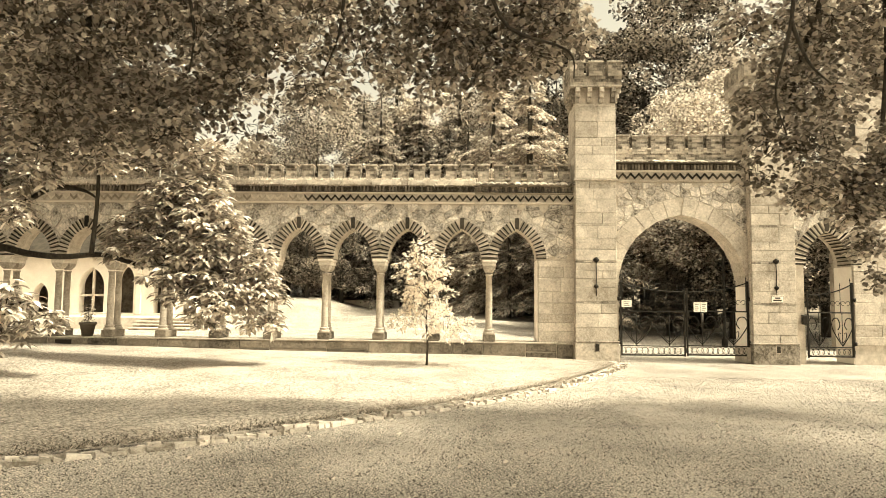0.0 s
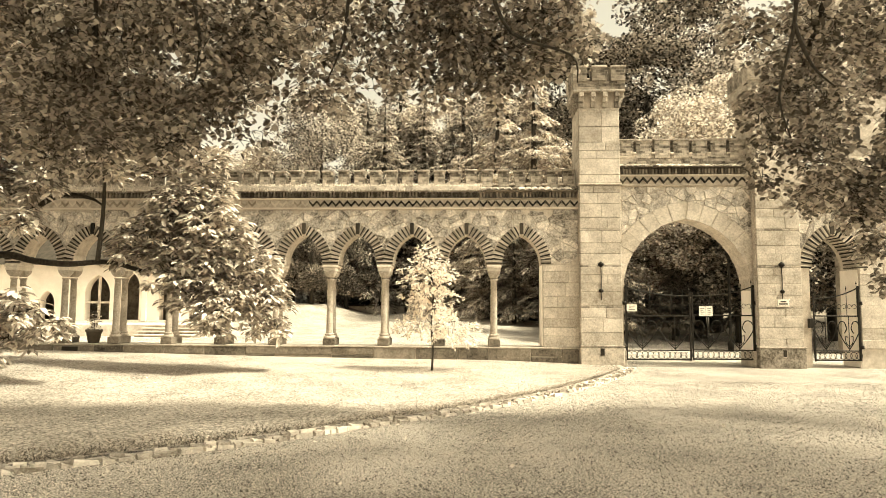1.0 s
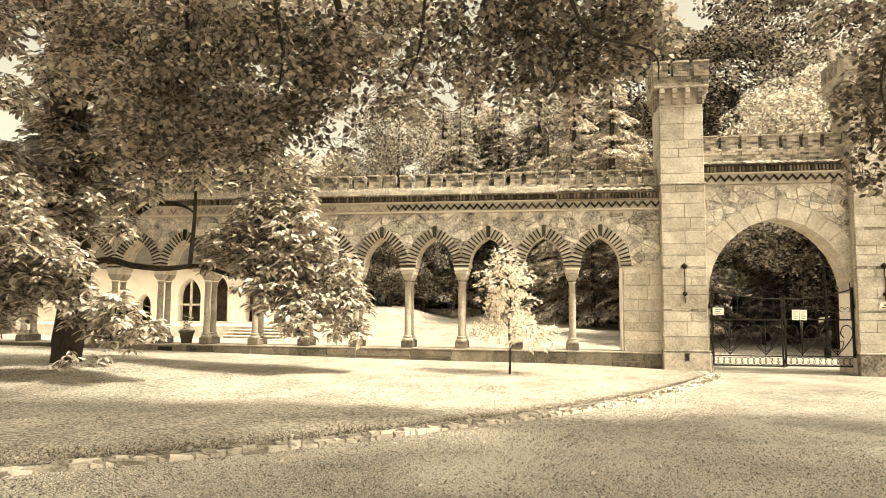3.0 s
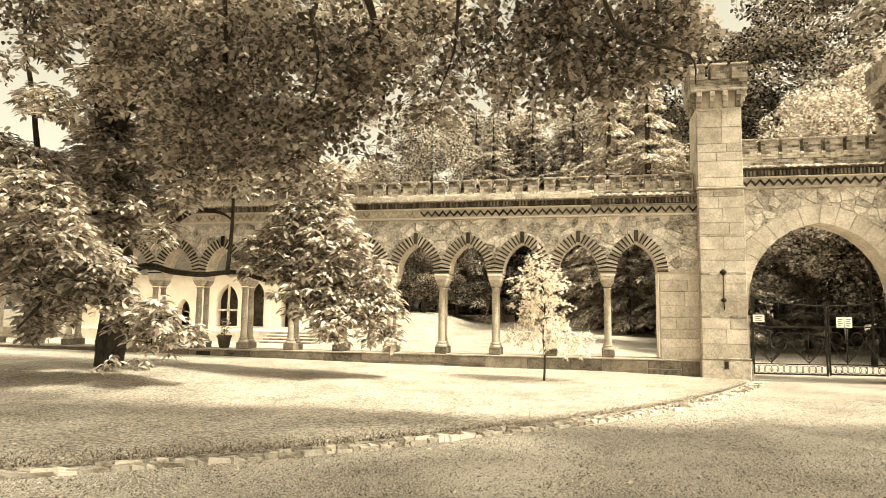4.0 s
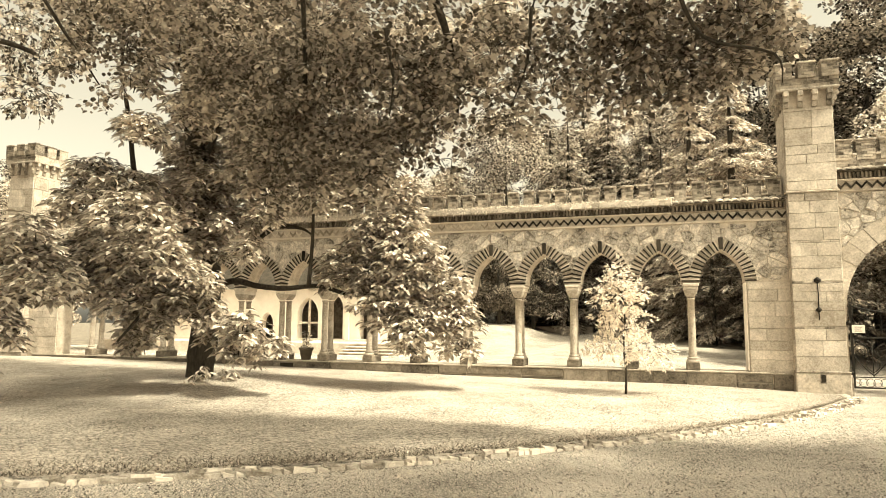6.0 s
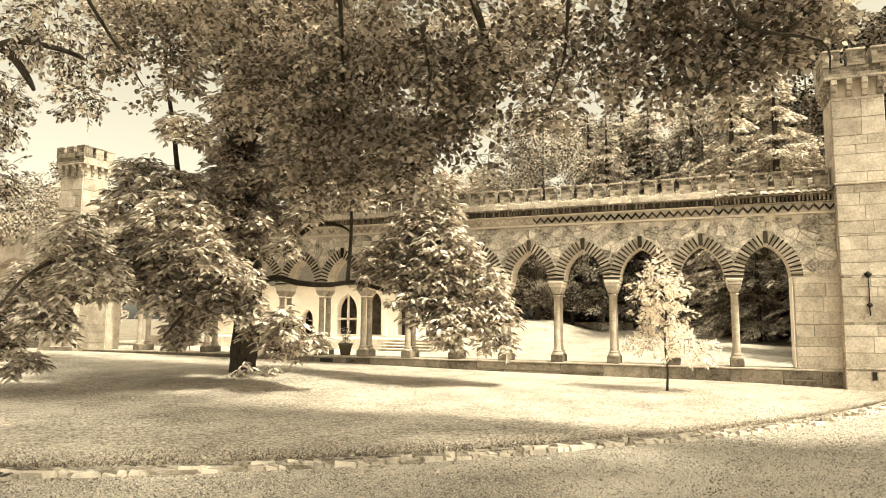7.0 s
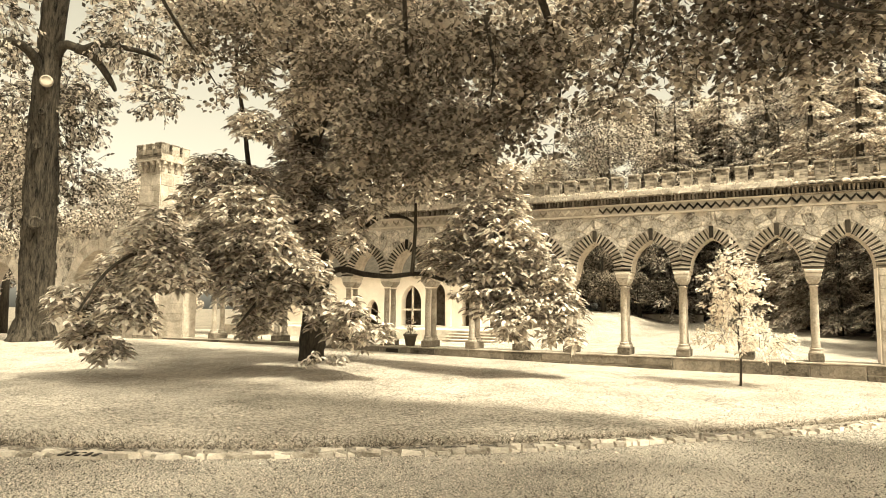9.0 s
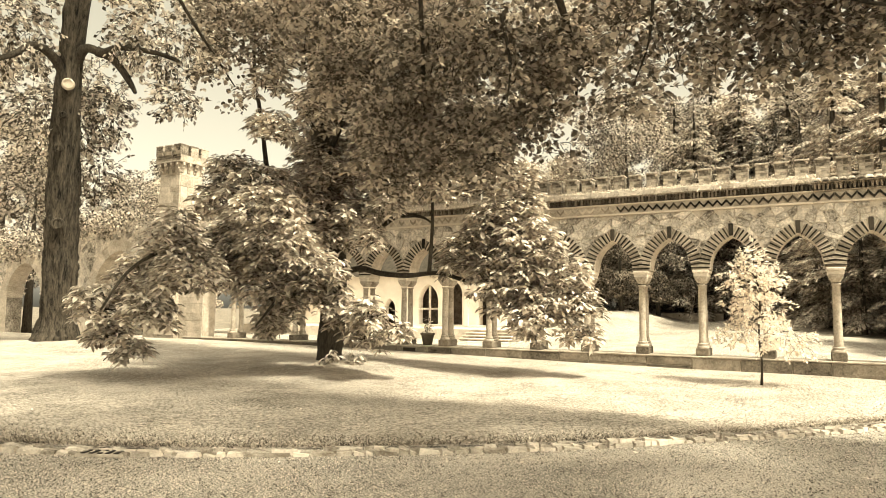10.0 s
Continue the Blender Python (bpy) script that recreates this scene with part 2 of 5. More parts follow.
for i in range(len(lx) - 1):
    for k in range(NL):
        a = i * (NL + 1) + k
        lfaces.append((a, a + NL + 1, a + NL + 2, a + 1))
lawn = raw("lawn", lverts, lfaces, LAWN, smooth=True)
tagged(lawn, "mown lawn, sunlit by the arcade and shaded towards the kerb", "lawn", kind="structure")


# ---- arcade ----
PITCH, SPRING, HALF, CEN, RAD = 1.45, 2.64, 0.505, 0.35, 0.855
RING = 0.26
FIRST, LAST = -10, 4          # columns stand at x = PITCH * k


def arch_z(dx, half, cen, rad, spring):
    """Height of a pointed arch's underside at dx from its middle; None outside the opening."""
    if abs(dx) >= half:
        return None
    return spring + math.sqrt(max(rad * rad - (abs(dx) + cen) ** 2, 0))


def pierced_wall(name, x0, x1, y0, y1, z0, z1, openings, mat, label):
    """A wall with thickness and pointed openings (middle, half, cen, rad, spring, foot)."""
    xs = {x0, x1}
    for mid, half, cen, rad, spring, foot in openings:
        for k in range(25):
            xs.add(mid + half * math.sin(math.pi * (k / 24 - 0.5)))
    xs = sorted(x for x in xs if x0 - 1e-6 <= x <= x1 + 1e-6)
    bm = bmesh.new()

    def quad(*p):
        bm.faces.new([bm.verts.new(q) for q in p])

    def foot_at(x, side):
        for mid, half, cen, rad, spring, foot in openings:
            if mid - half - 1e-6 <= x <= mid + half + 1e-6:
                inside = (x < mid + half - 1e-6) if side > 0 else (x > mid - half + 1e-6)
                if inside:
                    return spring + math.sqrt(max(rad * rad - (abs(x - mid) + cen) ** 2, 0))
        return z0

    for a, b in zip(xs, xs[1:]):
        za, zb = foot_at(a, 1), foot_at(b, -1)
        quad((a, y0, za), (b, y0, zb), (b, y0, z1), (a, y0, z1))
        quad((b, y1, zb), (a, y1, za), (a, y1, z1), (b, y1, z1))
        quad((a, y1, za), (b, y1, zb), (b, y0, zb), (a, y0, za))
        quad((a, y0, z1), (b, y0, z1), (b, y1, z1), (a, y1, z1))
    for mid, half, cen, rad, spring, foot in openings:
        for sx in (-1, 1):
            x = mid + sx * half
            if x0 < x < x1 and spring > z0:
                quad((x, y0, z0), (x, y1, z0), (x, y1, spring), (x, y0, spring))
    for x in (x0, x1):
        quad((x, y0, z0), (x, y1, z0), (x, y1, z1), (x, y0, z1))
    ob = part(name, bm, mat)
    return tagged(ob, label, "wall", kind="structure")


bays = [PITCH * (k + 0.5) for k in range(FIRST, LAST)] + [6.525]
arcade_wall = pierced_wall("wall_arcade", -14.9, 8.04, 0.02, 0.58, SPRING - 0.02, 4.5, [(m, HALF, CEN, RAD, SPRING, 0) for m in bays], MORTAR,
                           "rubble stone arcade wall over a row of pointed arches")
end_pier = part("wall_pier_east", boxed(7.06, 8.04, 0.02, 0.58, 0.0, SPRING - 0.02), ASHLAR_JOINT)
tagged(end_pier, "ashlar end pier of the arcade beside the gate tower", "wall", kind="structure")
west_pier = part("wall_pier_west", boxed(-16.0, -14.52, 0.02, 0.58, 0.0, SPRING - 0.02), ASHLAR_JOINT)
tagged(west_pier, "ashlar end pier of the arcade by the far tower", "wall", kind="structure")
tagged(part("wall_arcade_end", boxed(-16.0, -14.9, 0.02, 0.58, SPRING - 0.02, 4.5), MORTAR), "rubble wall end above the far pier", "wall", kind="structure")


def voussoir_mesh(name, rad, ring, ang0, ang1, depth, mat, gap=0.006):
    """A wedge of an arch ring round the origin in the xz plane."""
    bm = bmesh.new()
    g = gap / rad
    q = [(rad, ang0 + g), (rad + ring, ang0 + g * 0.8), (rad + ring, ang1 - g * 0.8), (rad, ang1 - g)]
    f = [bm.verts.new((r * math.cos(a), -depth / 2, r * math.sin(a))) for r, a in q]
    b = [bm.verts.new((r * math.cos(a), depth / 2, r * math.sin(a))) for r, a in q]
    bm.faces.new(f)
    bm.faces.new(b[::-1])
    for i in range(4):
        bm.faces.new((f[(i + 1) % 4], f[i], b[i], b[(i + 1) % 4]))
    bmesh.ops.bevel(bm, geom=[e for e in bm.edges if all(v.co.y < 0 for v in e.verts)], offset=0.006, segments=1, affect="EDGES")
    return mesh_of(name, bm, mat)


APEX = math.acos(CEN / RAD)
NV = 11
DA = APEX / NV
dark_v = voussoir_mesh("dark_voussoir", RAD, RING, 0, DA * 0.40, 0.62, BRICK_DARK, 0.004)
light_v = voussoir_mesh("light_voussoir", RAD, RING, 0, DA * 0.30, 0.61, BRICK_LIGHT, 0.004)
key_me = block_mesh("keystone", 0.10, 0.62, 0.30, BRICK_DARK, 0.01)
imp_dark = block_mesh("impost_dark", 0.40, 0.60, 0.035, BRICK_DARK, 0.005)
imp_light = block_mesh("impost_light", 0.42, 0.59, 0.04, BRICK_LIGHT, 0.005)


def arch_ring(mid, group, label, y=0.29, spring=SPRING):
    root = tagged(new("arch_ring"), label, "arch", group, "structure")
    root.location = (mid, y, spring)
    for side in (1, -1):
        turn = Matrix.Rotation(math.pi, 4, "Z") if side < 0 else Matrix()
        base = turn @ Matrix.Translation((-CEN, 0, 0))
        for k in range(NV):
            for me, off in ((dark_v, 0.0), (light_v, 0.40), (light_v, 0.70)):
                ang = (k + off) * DA
                if ang > APEX - 0.02:
                    continue
                piece("voussoir", me, base @ Matrix.Rotation(-ang, 4, "Y"), root)
    piece("keystone", key_me, Matrix.Translation((0, -0.005, RAD * math.sin(APEX) + 0.155)), root)
    return root


for m in bays:
    arch_ring(m, "arcade arches", "pointed arch of alternating dark and pale brick voussoirs")


# columns in pairs, front and back, on one square base
def column_pair(x):
    root = tagged(new("column_pair"), "paired pale stone columns with carved capital, standing on the sill", "column", "arcade columns")
    root.location = (x, 0, 0)
    for y in (0.09, 0.47):
        part("shaft", lathe(bmesh.new(), [(0.092, 0.76), (0.092, 0.82), (0.085, 0.95), (0.084, 1.5), (0.077, 2.2), (0.096, 2.2), (0.096, 2.24), (0.082, 2.24)], 0, y, 24), COLUMN, root)
        part("base", lathe(bmesh.new(), [(0.14, 0.66), (0.148, 0.69), (0.138, 0.72), (0.112, 0.735), (0.112, 0.75), (0.128, 0.765), (0.122, 0.785), (0.10, 0.80)], 0, y, 24), COLUMN, root)
        bm = bmesh.new()
        # cushion capital: round below, square above
        rings = []
        for k in range(7):
            u = k / 6
            half = 0.088 + 0.066 * math.sin(u * math.pi / 2)
            power = 2 + 8 * u
            ring = []
            for i in range(24):
                a = 2 * math.pi * i / 24
                c, s = math.cos(a), math.sin(a)
                r = half / (abs(c) ** power + abs(s) ** power) ** (1 / power)
                ring.append(bm.verts.new((r * c, y + min(max(r * s, -0.165), 0.165), 2.27 + 0.17 * u)))
            rings.append(ring)
        for a, b in zip(rings, rings[1:]):
            for i in range(24):
                bm.faces.new((a[i], a[(i + 1) % 24], b[(i + 1) % 24], b[i]))
        part("capital", bm, COLUMN, root, "carved cushion capital")
    part("abacus", boxed(-0.165, 0.165, -0.05, 0.60, 2.44, 2.53, bevel=0.012), PALE, root, "pale stone slab")
    part("abacus_top", boxed(-0.19, 0.19, -0.07, 0.62, 2.53, 2.60, bevel=0.012), PALE, root, "pale stone slab")
    part("pedestal", boxed(-0.155, 0.155, -0.04, 0.62, 0.48, 0.665, bevel=0.015), SILL_STONE, root, "dark square pedestal block")
    return root


pair = column_pair(PITCH * LAST)
for k in range(FIRST + 1, LAST):
    copy_thing(pair, Matrix.Translation((PITCH * k, 0, 0)))

# impost bricks stacked over each capital
for k in range(FIRST + 1, LAST + 1):
    root = tagged(new("impost"), "stacked dark and pale bricks over the capital", "arch", "arcade imposts", "structure")
    root.location = (PITCH * k, 0.29, 0)
    for i in range(4):
        me = imp_dark if i % 2 else imp_light
        piece("brick", me, Matrix.Translation((0, 0, 2.62 + 0.042 * i)), root)

# low wall under the columns
sill_wall = part("wall_sill", boxed(-15.6, 8.03, -0.03, 0.62, -0.05, 0.44), ASHLAR_JOINT)
tagged(sill_wall, "low dark stone wall that carries the columns", "wall", kind="structure")
rng = random.Random(4)
x = -15.5
while x < 7.9:
    w = min(rng.choice((0.55, 0.8, 1.1, 1.5)), 7.98 - x)
    if w < 0.2:
        break
    if rng.random() < 0.35:
        for z0, z1 in ((0.02, 0.225), (0.24, 0.435)):
            me = block_mesh("block", w - 0.015, 0.05, z1 - z0, SILL_STONE, 0.012, 0.008, int(x * 10))
            piece("block", me, Matrix.Translation((x + w / 2, -0.035, (z0 + z1) / 2)), sill_wall)
    else:
        me = block_mesh("block", w - 0.015, 0.05, 0.30, SILL_STONE, 0.012, 0.008, int(x * 10))
        piece("block", me, Matrix.Translation((x + w / 2, -0.035, 0.28)), sill_wall)
        me = block_mesh("block", w - 0.015, 0.07, 0.15, SILL_STONE, 0.012, 0.008, int(x * 10) + 1)
        piece("block", me, Matrix.Translation((x + w / 2, -0.03, 0.05)), sill_wall)
    x += w
sill = part("trim_sill", boxed(-15.5, 7.98, -0.07, 0.66, 0.44, 0.48, bevel=0.012), COLUMN)
tagged(sill, "worn pale coping slabs along the low wall", "sill", kind="structure")
part("reveal", boxed(7.035, 7.06, 0.015, 0.60, 0.5, SPRING - 0.03), JAMB_PALE, end_pier, "pale dressed jamb")


# ---- bands, roof edge and parapet above the arches ----
def zigzag_mesh(name, pitch, h, thick, mat):
    """One V of a sawtooth band, as a standing brick course."""
    bm = bmesh.new()
    t = 0.062
    pts = [(-pitch / 2, h / 2), (-pitch / 2, h / 2 - t), (0, -h / 2), (pitch / 2, h / 2 - t), (pitch / 2, h / 2), (0, -h / 2 + t)]
    f = [bm.verts.new((x, -thick / 2, z)) for x, z in pts]
    b = [bm.verts.new((x, thick / 2, z)) for x, z in pts]
    for a, q in (((0, 1, 2, 5), f), ((5, 2, 3, 4), f)):
        bm.faces.new([q[i] for i in a])
    for i in range(6):
        j = (i + 1) % 6
        bm.faces.new((f[j], f[i], b[i], b[j]))
    return mesh_of(name, bm, mat)


def frieze(name, x0, x1, y, z, label, dark_from=-99.0, tiles=True, grass=True):
    """Brick course, sawtooth band, dentils and roof edge over a wall top; z is the underside."""
    root = tagged(new(name), label, "cornice", "", "structure")
    w = x1 - x0
    part("string_course", boxed(x0, x1, y - 0.02, y + 0.1, z, z + 0.05, bevel=0.008), BRICK_LIGHT, root)
    part("band", boxed(x0, x1, y + 0.012, y + 0.1, z + 0.05, z + 0.30), MORTAR, root)
    part("upper_course", boxed(x0, x1, y - 0.02, y + 0.1, z + 0.265, z + 0.31, bevel=0.008), BRICK_LIGHT, root)
    pitch = 0.205
    vd = zigzag_mesh("sawtooth_brick", pitch, 0.178, 0.05, BRICK_DARK)
    vl = zigzag_mesh("pale_sawtooth_brick", pitch, 0.17, 0.03, BRICK_LIGHT)
    n = int(w / pitch)
    for i in range(n):
        x = x0 + (i + 0.5) * w / n
        piece("sawtooth_brick", vd if x > dark_from else vl, Matrix.Translation((x, y, z + 0.155)), root)
    part("dentil_back", boxed(x0, x1, y + 0.02, y + 0.1, z + 0.31, z + 0.47), TILE, root)
    dent = block_mesh("dentil", 0.048, 0.09, 0.14, TILE, 0.004)
    n = int(w / 0.085)
    bm = bmesh.new()
    for i in range(n):
        x = x0 + (i + 0.5) * w / n
        if n <= 290:
            piece("dentil", dent, Matrix.Translation((x, y + 0.01, z + 0.39)), root)
        else:
            box(bm, x - 0.024, x + 0.024, y - 0.035, y + 0.055, z + 0.32, z + 0.46)
    if n > 290:
        tagged(part("dentils", bm, TILE, root), kind="stuff")
    else:
        bm.free()
    part("roof_board", boxed(x0, x1, y - 0.10, y + 0.3, z + 0.47, z + 0.495), TILE, root)
    if tiles:
        # clay pan tiles along the roof edge
        bm = bmesh.new()
        n = int(w / 0.17)
        sides = 7
        for i in range(n):
            cx = x0 + (i + 0.5) * w / n
            r = 0.5 * w / n
            a = [(cx - r * math.cos(math.pi * k / sides), r * 0.55 * math.sin(math.pi * k / sides)) for k in range(sides + 1)]
            lo = [bm.verts.new((px, y - 0.16, z + 0.49 + pz)) for px, pz in a]
            hi = [bm.verts.new((px, y + 0.28, z + 0.62 + pz)) for px, pz in a]
            lo2 = [bm.verts.new((px, y - 0.16, z + 0.475 + pz * 0.7)) for px, pz in a]
            for k in range(sides):
                bm.faces.new((lo[k], lo[k + 1], hi[k + 1], hi[k]))
                bm.faces.new((lo2[k + 1], lo2[k], lo[k], lo[k + 1]))
        tagged(part("roof_tiles", bm, CLAY, root), kind="stuff")
    if grass:
        bm = boxed(x0, x1, y - 0.13, y + 0.3, z + 0.49, z + 0.56)
        for v in bm.verts:
            if v.co.z > z + 0.5:
                v.co.z += 0.14 if v.co.y > y else 0.05
        part("roof_soil", bm, TUFA, root)
    return root


frieze("frieze_arcade", -15.9, 5.4, 0.0, 4.09, "brick cornice with sawtooth band and overgrown roof edge", 0.9, tiles=False)
frieze("frieze_arcade_tiled", 5.41, 8.02, 0.0, 4.09, "brick cornice with sawtooth band under clay roof tiles", tiles=True, grass=False)
frieze("frieze_gate", 9.08, 12.49, 0.0, 4.70, "brick cornice with sawtooth band over the gate", tiles=True, grass=False)
frieze("frieze_side", 13.6, 16.4, 0.0, 4.09, "brick cornice with sawtooth band over the side arch", tiles=True, grass=False)


def brick_courses(bm, x0, x1, y, z0, z1, course=0.068, length=0.23, rng=random.Random(3)):
    """The faces of single bricks, standing proud of a wall that looks towards -y."""
    n = max(1, round((z1 - z0) / course))
    h = (z1 - z0) / n
    for j in range(n):
        x = x0 - (length / 2 if j % 2 else 0)
        while x < x1 - 0.02:
            a, b = max(x, x0) + 0.004, min(x + length, x1) - 0.004
            if b - a > 0.02:
                box(bm, a, b, y - rng.uniform(0.003, 0.012), y + 0.02, z0 + j * h + 0.005, z0 + (j + 1) * h - 0.004)
            x += length
    return bm


def merlon(w, d, h):
    root = tagged(new("merlon"), "brick merlon with a slab cap on the parapet", "merlon", "parapet merlons")
    part("core", boxed(-w / 2 + 0.008, w / 2 - 0.008, 0.008, d, -0.10, h), MORTAR, root)
    bm = brick_courses(bmesh.new(), -w / 2, w / 2, 0.0, -0.10, h)
    for sx in (-1, 1):
        n = round((h + 0.1) / 0.068)
        hh = (h + 0.1) / n
        for j in range(n):
            for y0, y1 in (((0.0, 0.12), (0.13, d)) if j % 2 else ((0.0, d - 0.13), (d - 0.12, d))):
                box(bm, sx * (w / 2 - 0.005) - 0.008, sx * (w / 2 - 0.005) + 0.008, y0 + 0.004, y1 - 0.004, -0.10 + j * hh + 0.004, -0.10 + (j + 1) * hh - 0.004)
    tagged(part("bricks", bm, BRICK_WALL, root), kind="stuff")
    bm = boxed(-w / 2 - 0.025, w / 2 + 0.025, -0.035, d + 0.03, h, h + 0.05, bevel=0.012)
    part("cap", bm, BRICK_WALL, root, "weathered slab cap")
    return root


def parapet(name, x0, x1, y, z0, z1, h, pitch, w, d, label):
    root = part(name, boxed(x0, x1, y + 0.01, y + d, z0, z1), MORTAR)
    tagged(root, label, "parapet", kind="structure")
    tagged(part("bricks", brick_courses(bmesh.new(), x0, x1, y + 0.01, z0, z1), BRICK_WALL, root), kind="stuff")
    n = round((x1 - x0) / pitch)
    p = (x1 - x0) / n
    slab = block_mesh("gap_slab", p - w, d + 0.09, 0.05, PALE, 0.01)
    first = merlon(w, d, h)
    first.location = (x0 + p / 2, y, z1)
    rng = random.Random(7)
    for i in range(n):
        if i:
            copy_thing(first, Matrix.Translation((x0 + (i + 0.5) * p, y + rng.uniform(-0.012, 0.012), z1 + rng.uniform(-0.015, 0.01))) @ Matrix.Rotation(rng.uniform(-0.02, 0.02), 4, "Z"))
        if i < n - 1:
            piece("slab", slab, Matrix.Translation((x0 + (i + 1) * p, y + d / 2, z1 + 0.02)), root)
    return root


parapet("parapet_arcade", -15.85, 8.02, 0.22, 4.55, 4.77, 0.38, 0.436, 0.285, 0.26, "brick parapet wall behind the overgrown roof edge")
parapet("parapet_gate", 9.06, 12.50, 0.20, 5.28, 5.60, 0.36, 0.515, 0.40, 0.28, "brick parapet wall over the gate arch")
parapet("parapet_side", 13.6, 16.4, 0.22, 4.55, 4.77, 0.38, 0.436, 0.285, 0.26, "brick parapet wall over the side arch")


# ---- rubble facing: flat stones fitted together ----
def clip(poly, nx_, nz_, c):
    out = []
    for i in range(len(poly)):
        a, b = poly[i], poly[(i + 1) % len(poly)]
        da, db = a[0] * nx_ + a[1] * nz_ - c, b[0] * nx_ + b[1] * nz_ - c
        if da <= 0:
            out.append(a)
        if da * db < 0:
            t = da / (da - db)
            out.append((a[0] + (b[0] - a[0]) * t, a[1] + (b[1] - a[1]) * t))
    return out


def rubble(parent, x0, x1, z0, z1, y, rings, size=0.30, seed=1, singles=300):
    """Irregular stones between x0 and x1, kept clear of arch rings (middle, cen, outer radius, spring)."""
    rng = random.Random(seed)
    cols, rows = max(1, round((x1 - x0) / (size * 1.75))), max(1, round((z1 - z0) / (size * 0.58)))
    sx, sz = (x1 - x0) / cols, (z1 - z0) / rows
    seeds = {}
    for i in range(-1, cols + 1):
        for j in range(-1, rows + 1):
            seeds[i, j] = (x0 + (i + 0.5 + rng.uniform(-0.42, 0.42)) * sx, z0 + (j + 0.5 + rng.uniform(-0.42, 0.42)) * sz)
    made = 0
    jv, jf = [], []
    def lay(poly):
        nonlocal made
        for mid, cen, outer, spring in rings:
            moved = []
            for px, pz in poly:
                s = 1 if px >= mid else -1
                ox, oz = px - (mid - s * cen), max(pz - spring, 0.0)
                r = math.hypot(ox, oz)
                if r < outer and s * ox > 0 and r > 0.05 and abs(px - mid) < outer:
                    px, pz = (mid - s * cen) + ox / r * (outer + 0.004), spring + oz / r * (outer + 0.004) if pz > spring else pz
                moved.append((px, pz))
            poly = moved
        area = sum(poly[k][0] * poly[(k + 1) % len(poly)][1] - poly[(k + 1) % len(poly)][0] * poly[k][1] for k in range(len(poly))) / 2
        if area < 0.005 or min(p[0] for p in poly) < x0 - 0.02 or max(p[0] for p in poly) > x1 + 0.02 or max(p[1] for p in poly) > z1 + 0.03:
            return
        mx, mz = sum(p[0] for p in poly) / len(poly), sum(p[1] for p in poly) / len(poly)
        for mid, cen, outer, spring in rings:
            s = 1 if mx >= mid else -1
            if math.hypot(mx - (mid - s * cen), max(mz - spring, 0)) < outer - 0.01 and abs(mx - mid) < outer - cen:
                return
        proud = rng.uniform(0.004, 0.03)
        n = len(poly)
        outer_v = [(p[0], y + 0.004, p[1]) for p in poly]
        inner_v = [(mx + (p[0] - mx) * 0.95, y - proud + rng.uniform(-0.005, 0.005), mz + (p[1] - mz) * 0.95) for p in poly]
        vs = outer_v + inner_v
        fs = [tuple(range(n, 2 * n))] + [(k, (k + 1) % n, n + (k + 1) % n, n + k) for k in range(n)]
        if made < singles:
            raw("stone", vs, fs, RUBBLE, parent)
            made += 1
        else:
            off = len(jv)
            jv.extend(vs)
            jf.extend(tuple(q + off for q in f) for f in fs)

    for i in range(cols):
        for j in range(rows):
            c = seeds[i, j]
            poly = [(x0, z0), (x1, z0), (x1, z1), (x0, z1)]
            for di in (-2, -1, 0, 1, 2):
                for dj in (-2, -1, 0, 1, 2):
                    o = seeds.get((i + di, j + dj))
                    if o and (di or dj):
                        ax, az = o[0] - c[0], o[1] - c[1]
                        ln = math.hypot(ax, az)
                        ax, az = ax / ln, az / ln
                        poly = clip(poly, ax, az, ax * (c[0] + o[0]) / 2 + az * (c[1] + o[1]) / 2 - 0.008)
            cells = [poly] if len(poly) > 2 else []
            for mid, cen, outer, spring in rings:
                cells = [q for p in cells for q in (clip(p, 1, 0, mid - 0.004), clip(p, -1, 0, -mid - 0.004)) if len(q) > 2]
            for poly in cells:
                lay(poly)
    if jv:
        tagged(raw("stones", jv, jf, RUBBLE_JOINED, parent), kind="stuff")


rings_near = [(m, CEN, RAD + RING, SPRING) for m in bays if m > -3]
rubble(arcade_wall, -1.45, 8.0, SPRING + 0.02, 4.08, 0.02, rings_near, 0.25, 1, 300)
rubble(arcade_wall, -14.9, -1.46, SPRING + 0.02, 4.08, 0.02, [(m, CEN, RAD + RING, SPRING) for m in bays if m < 0], 0.25, 2, 0)


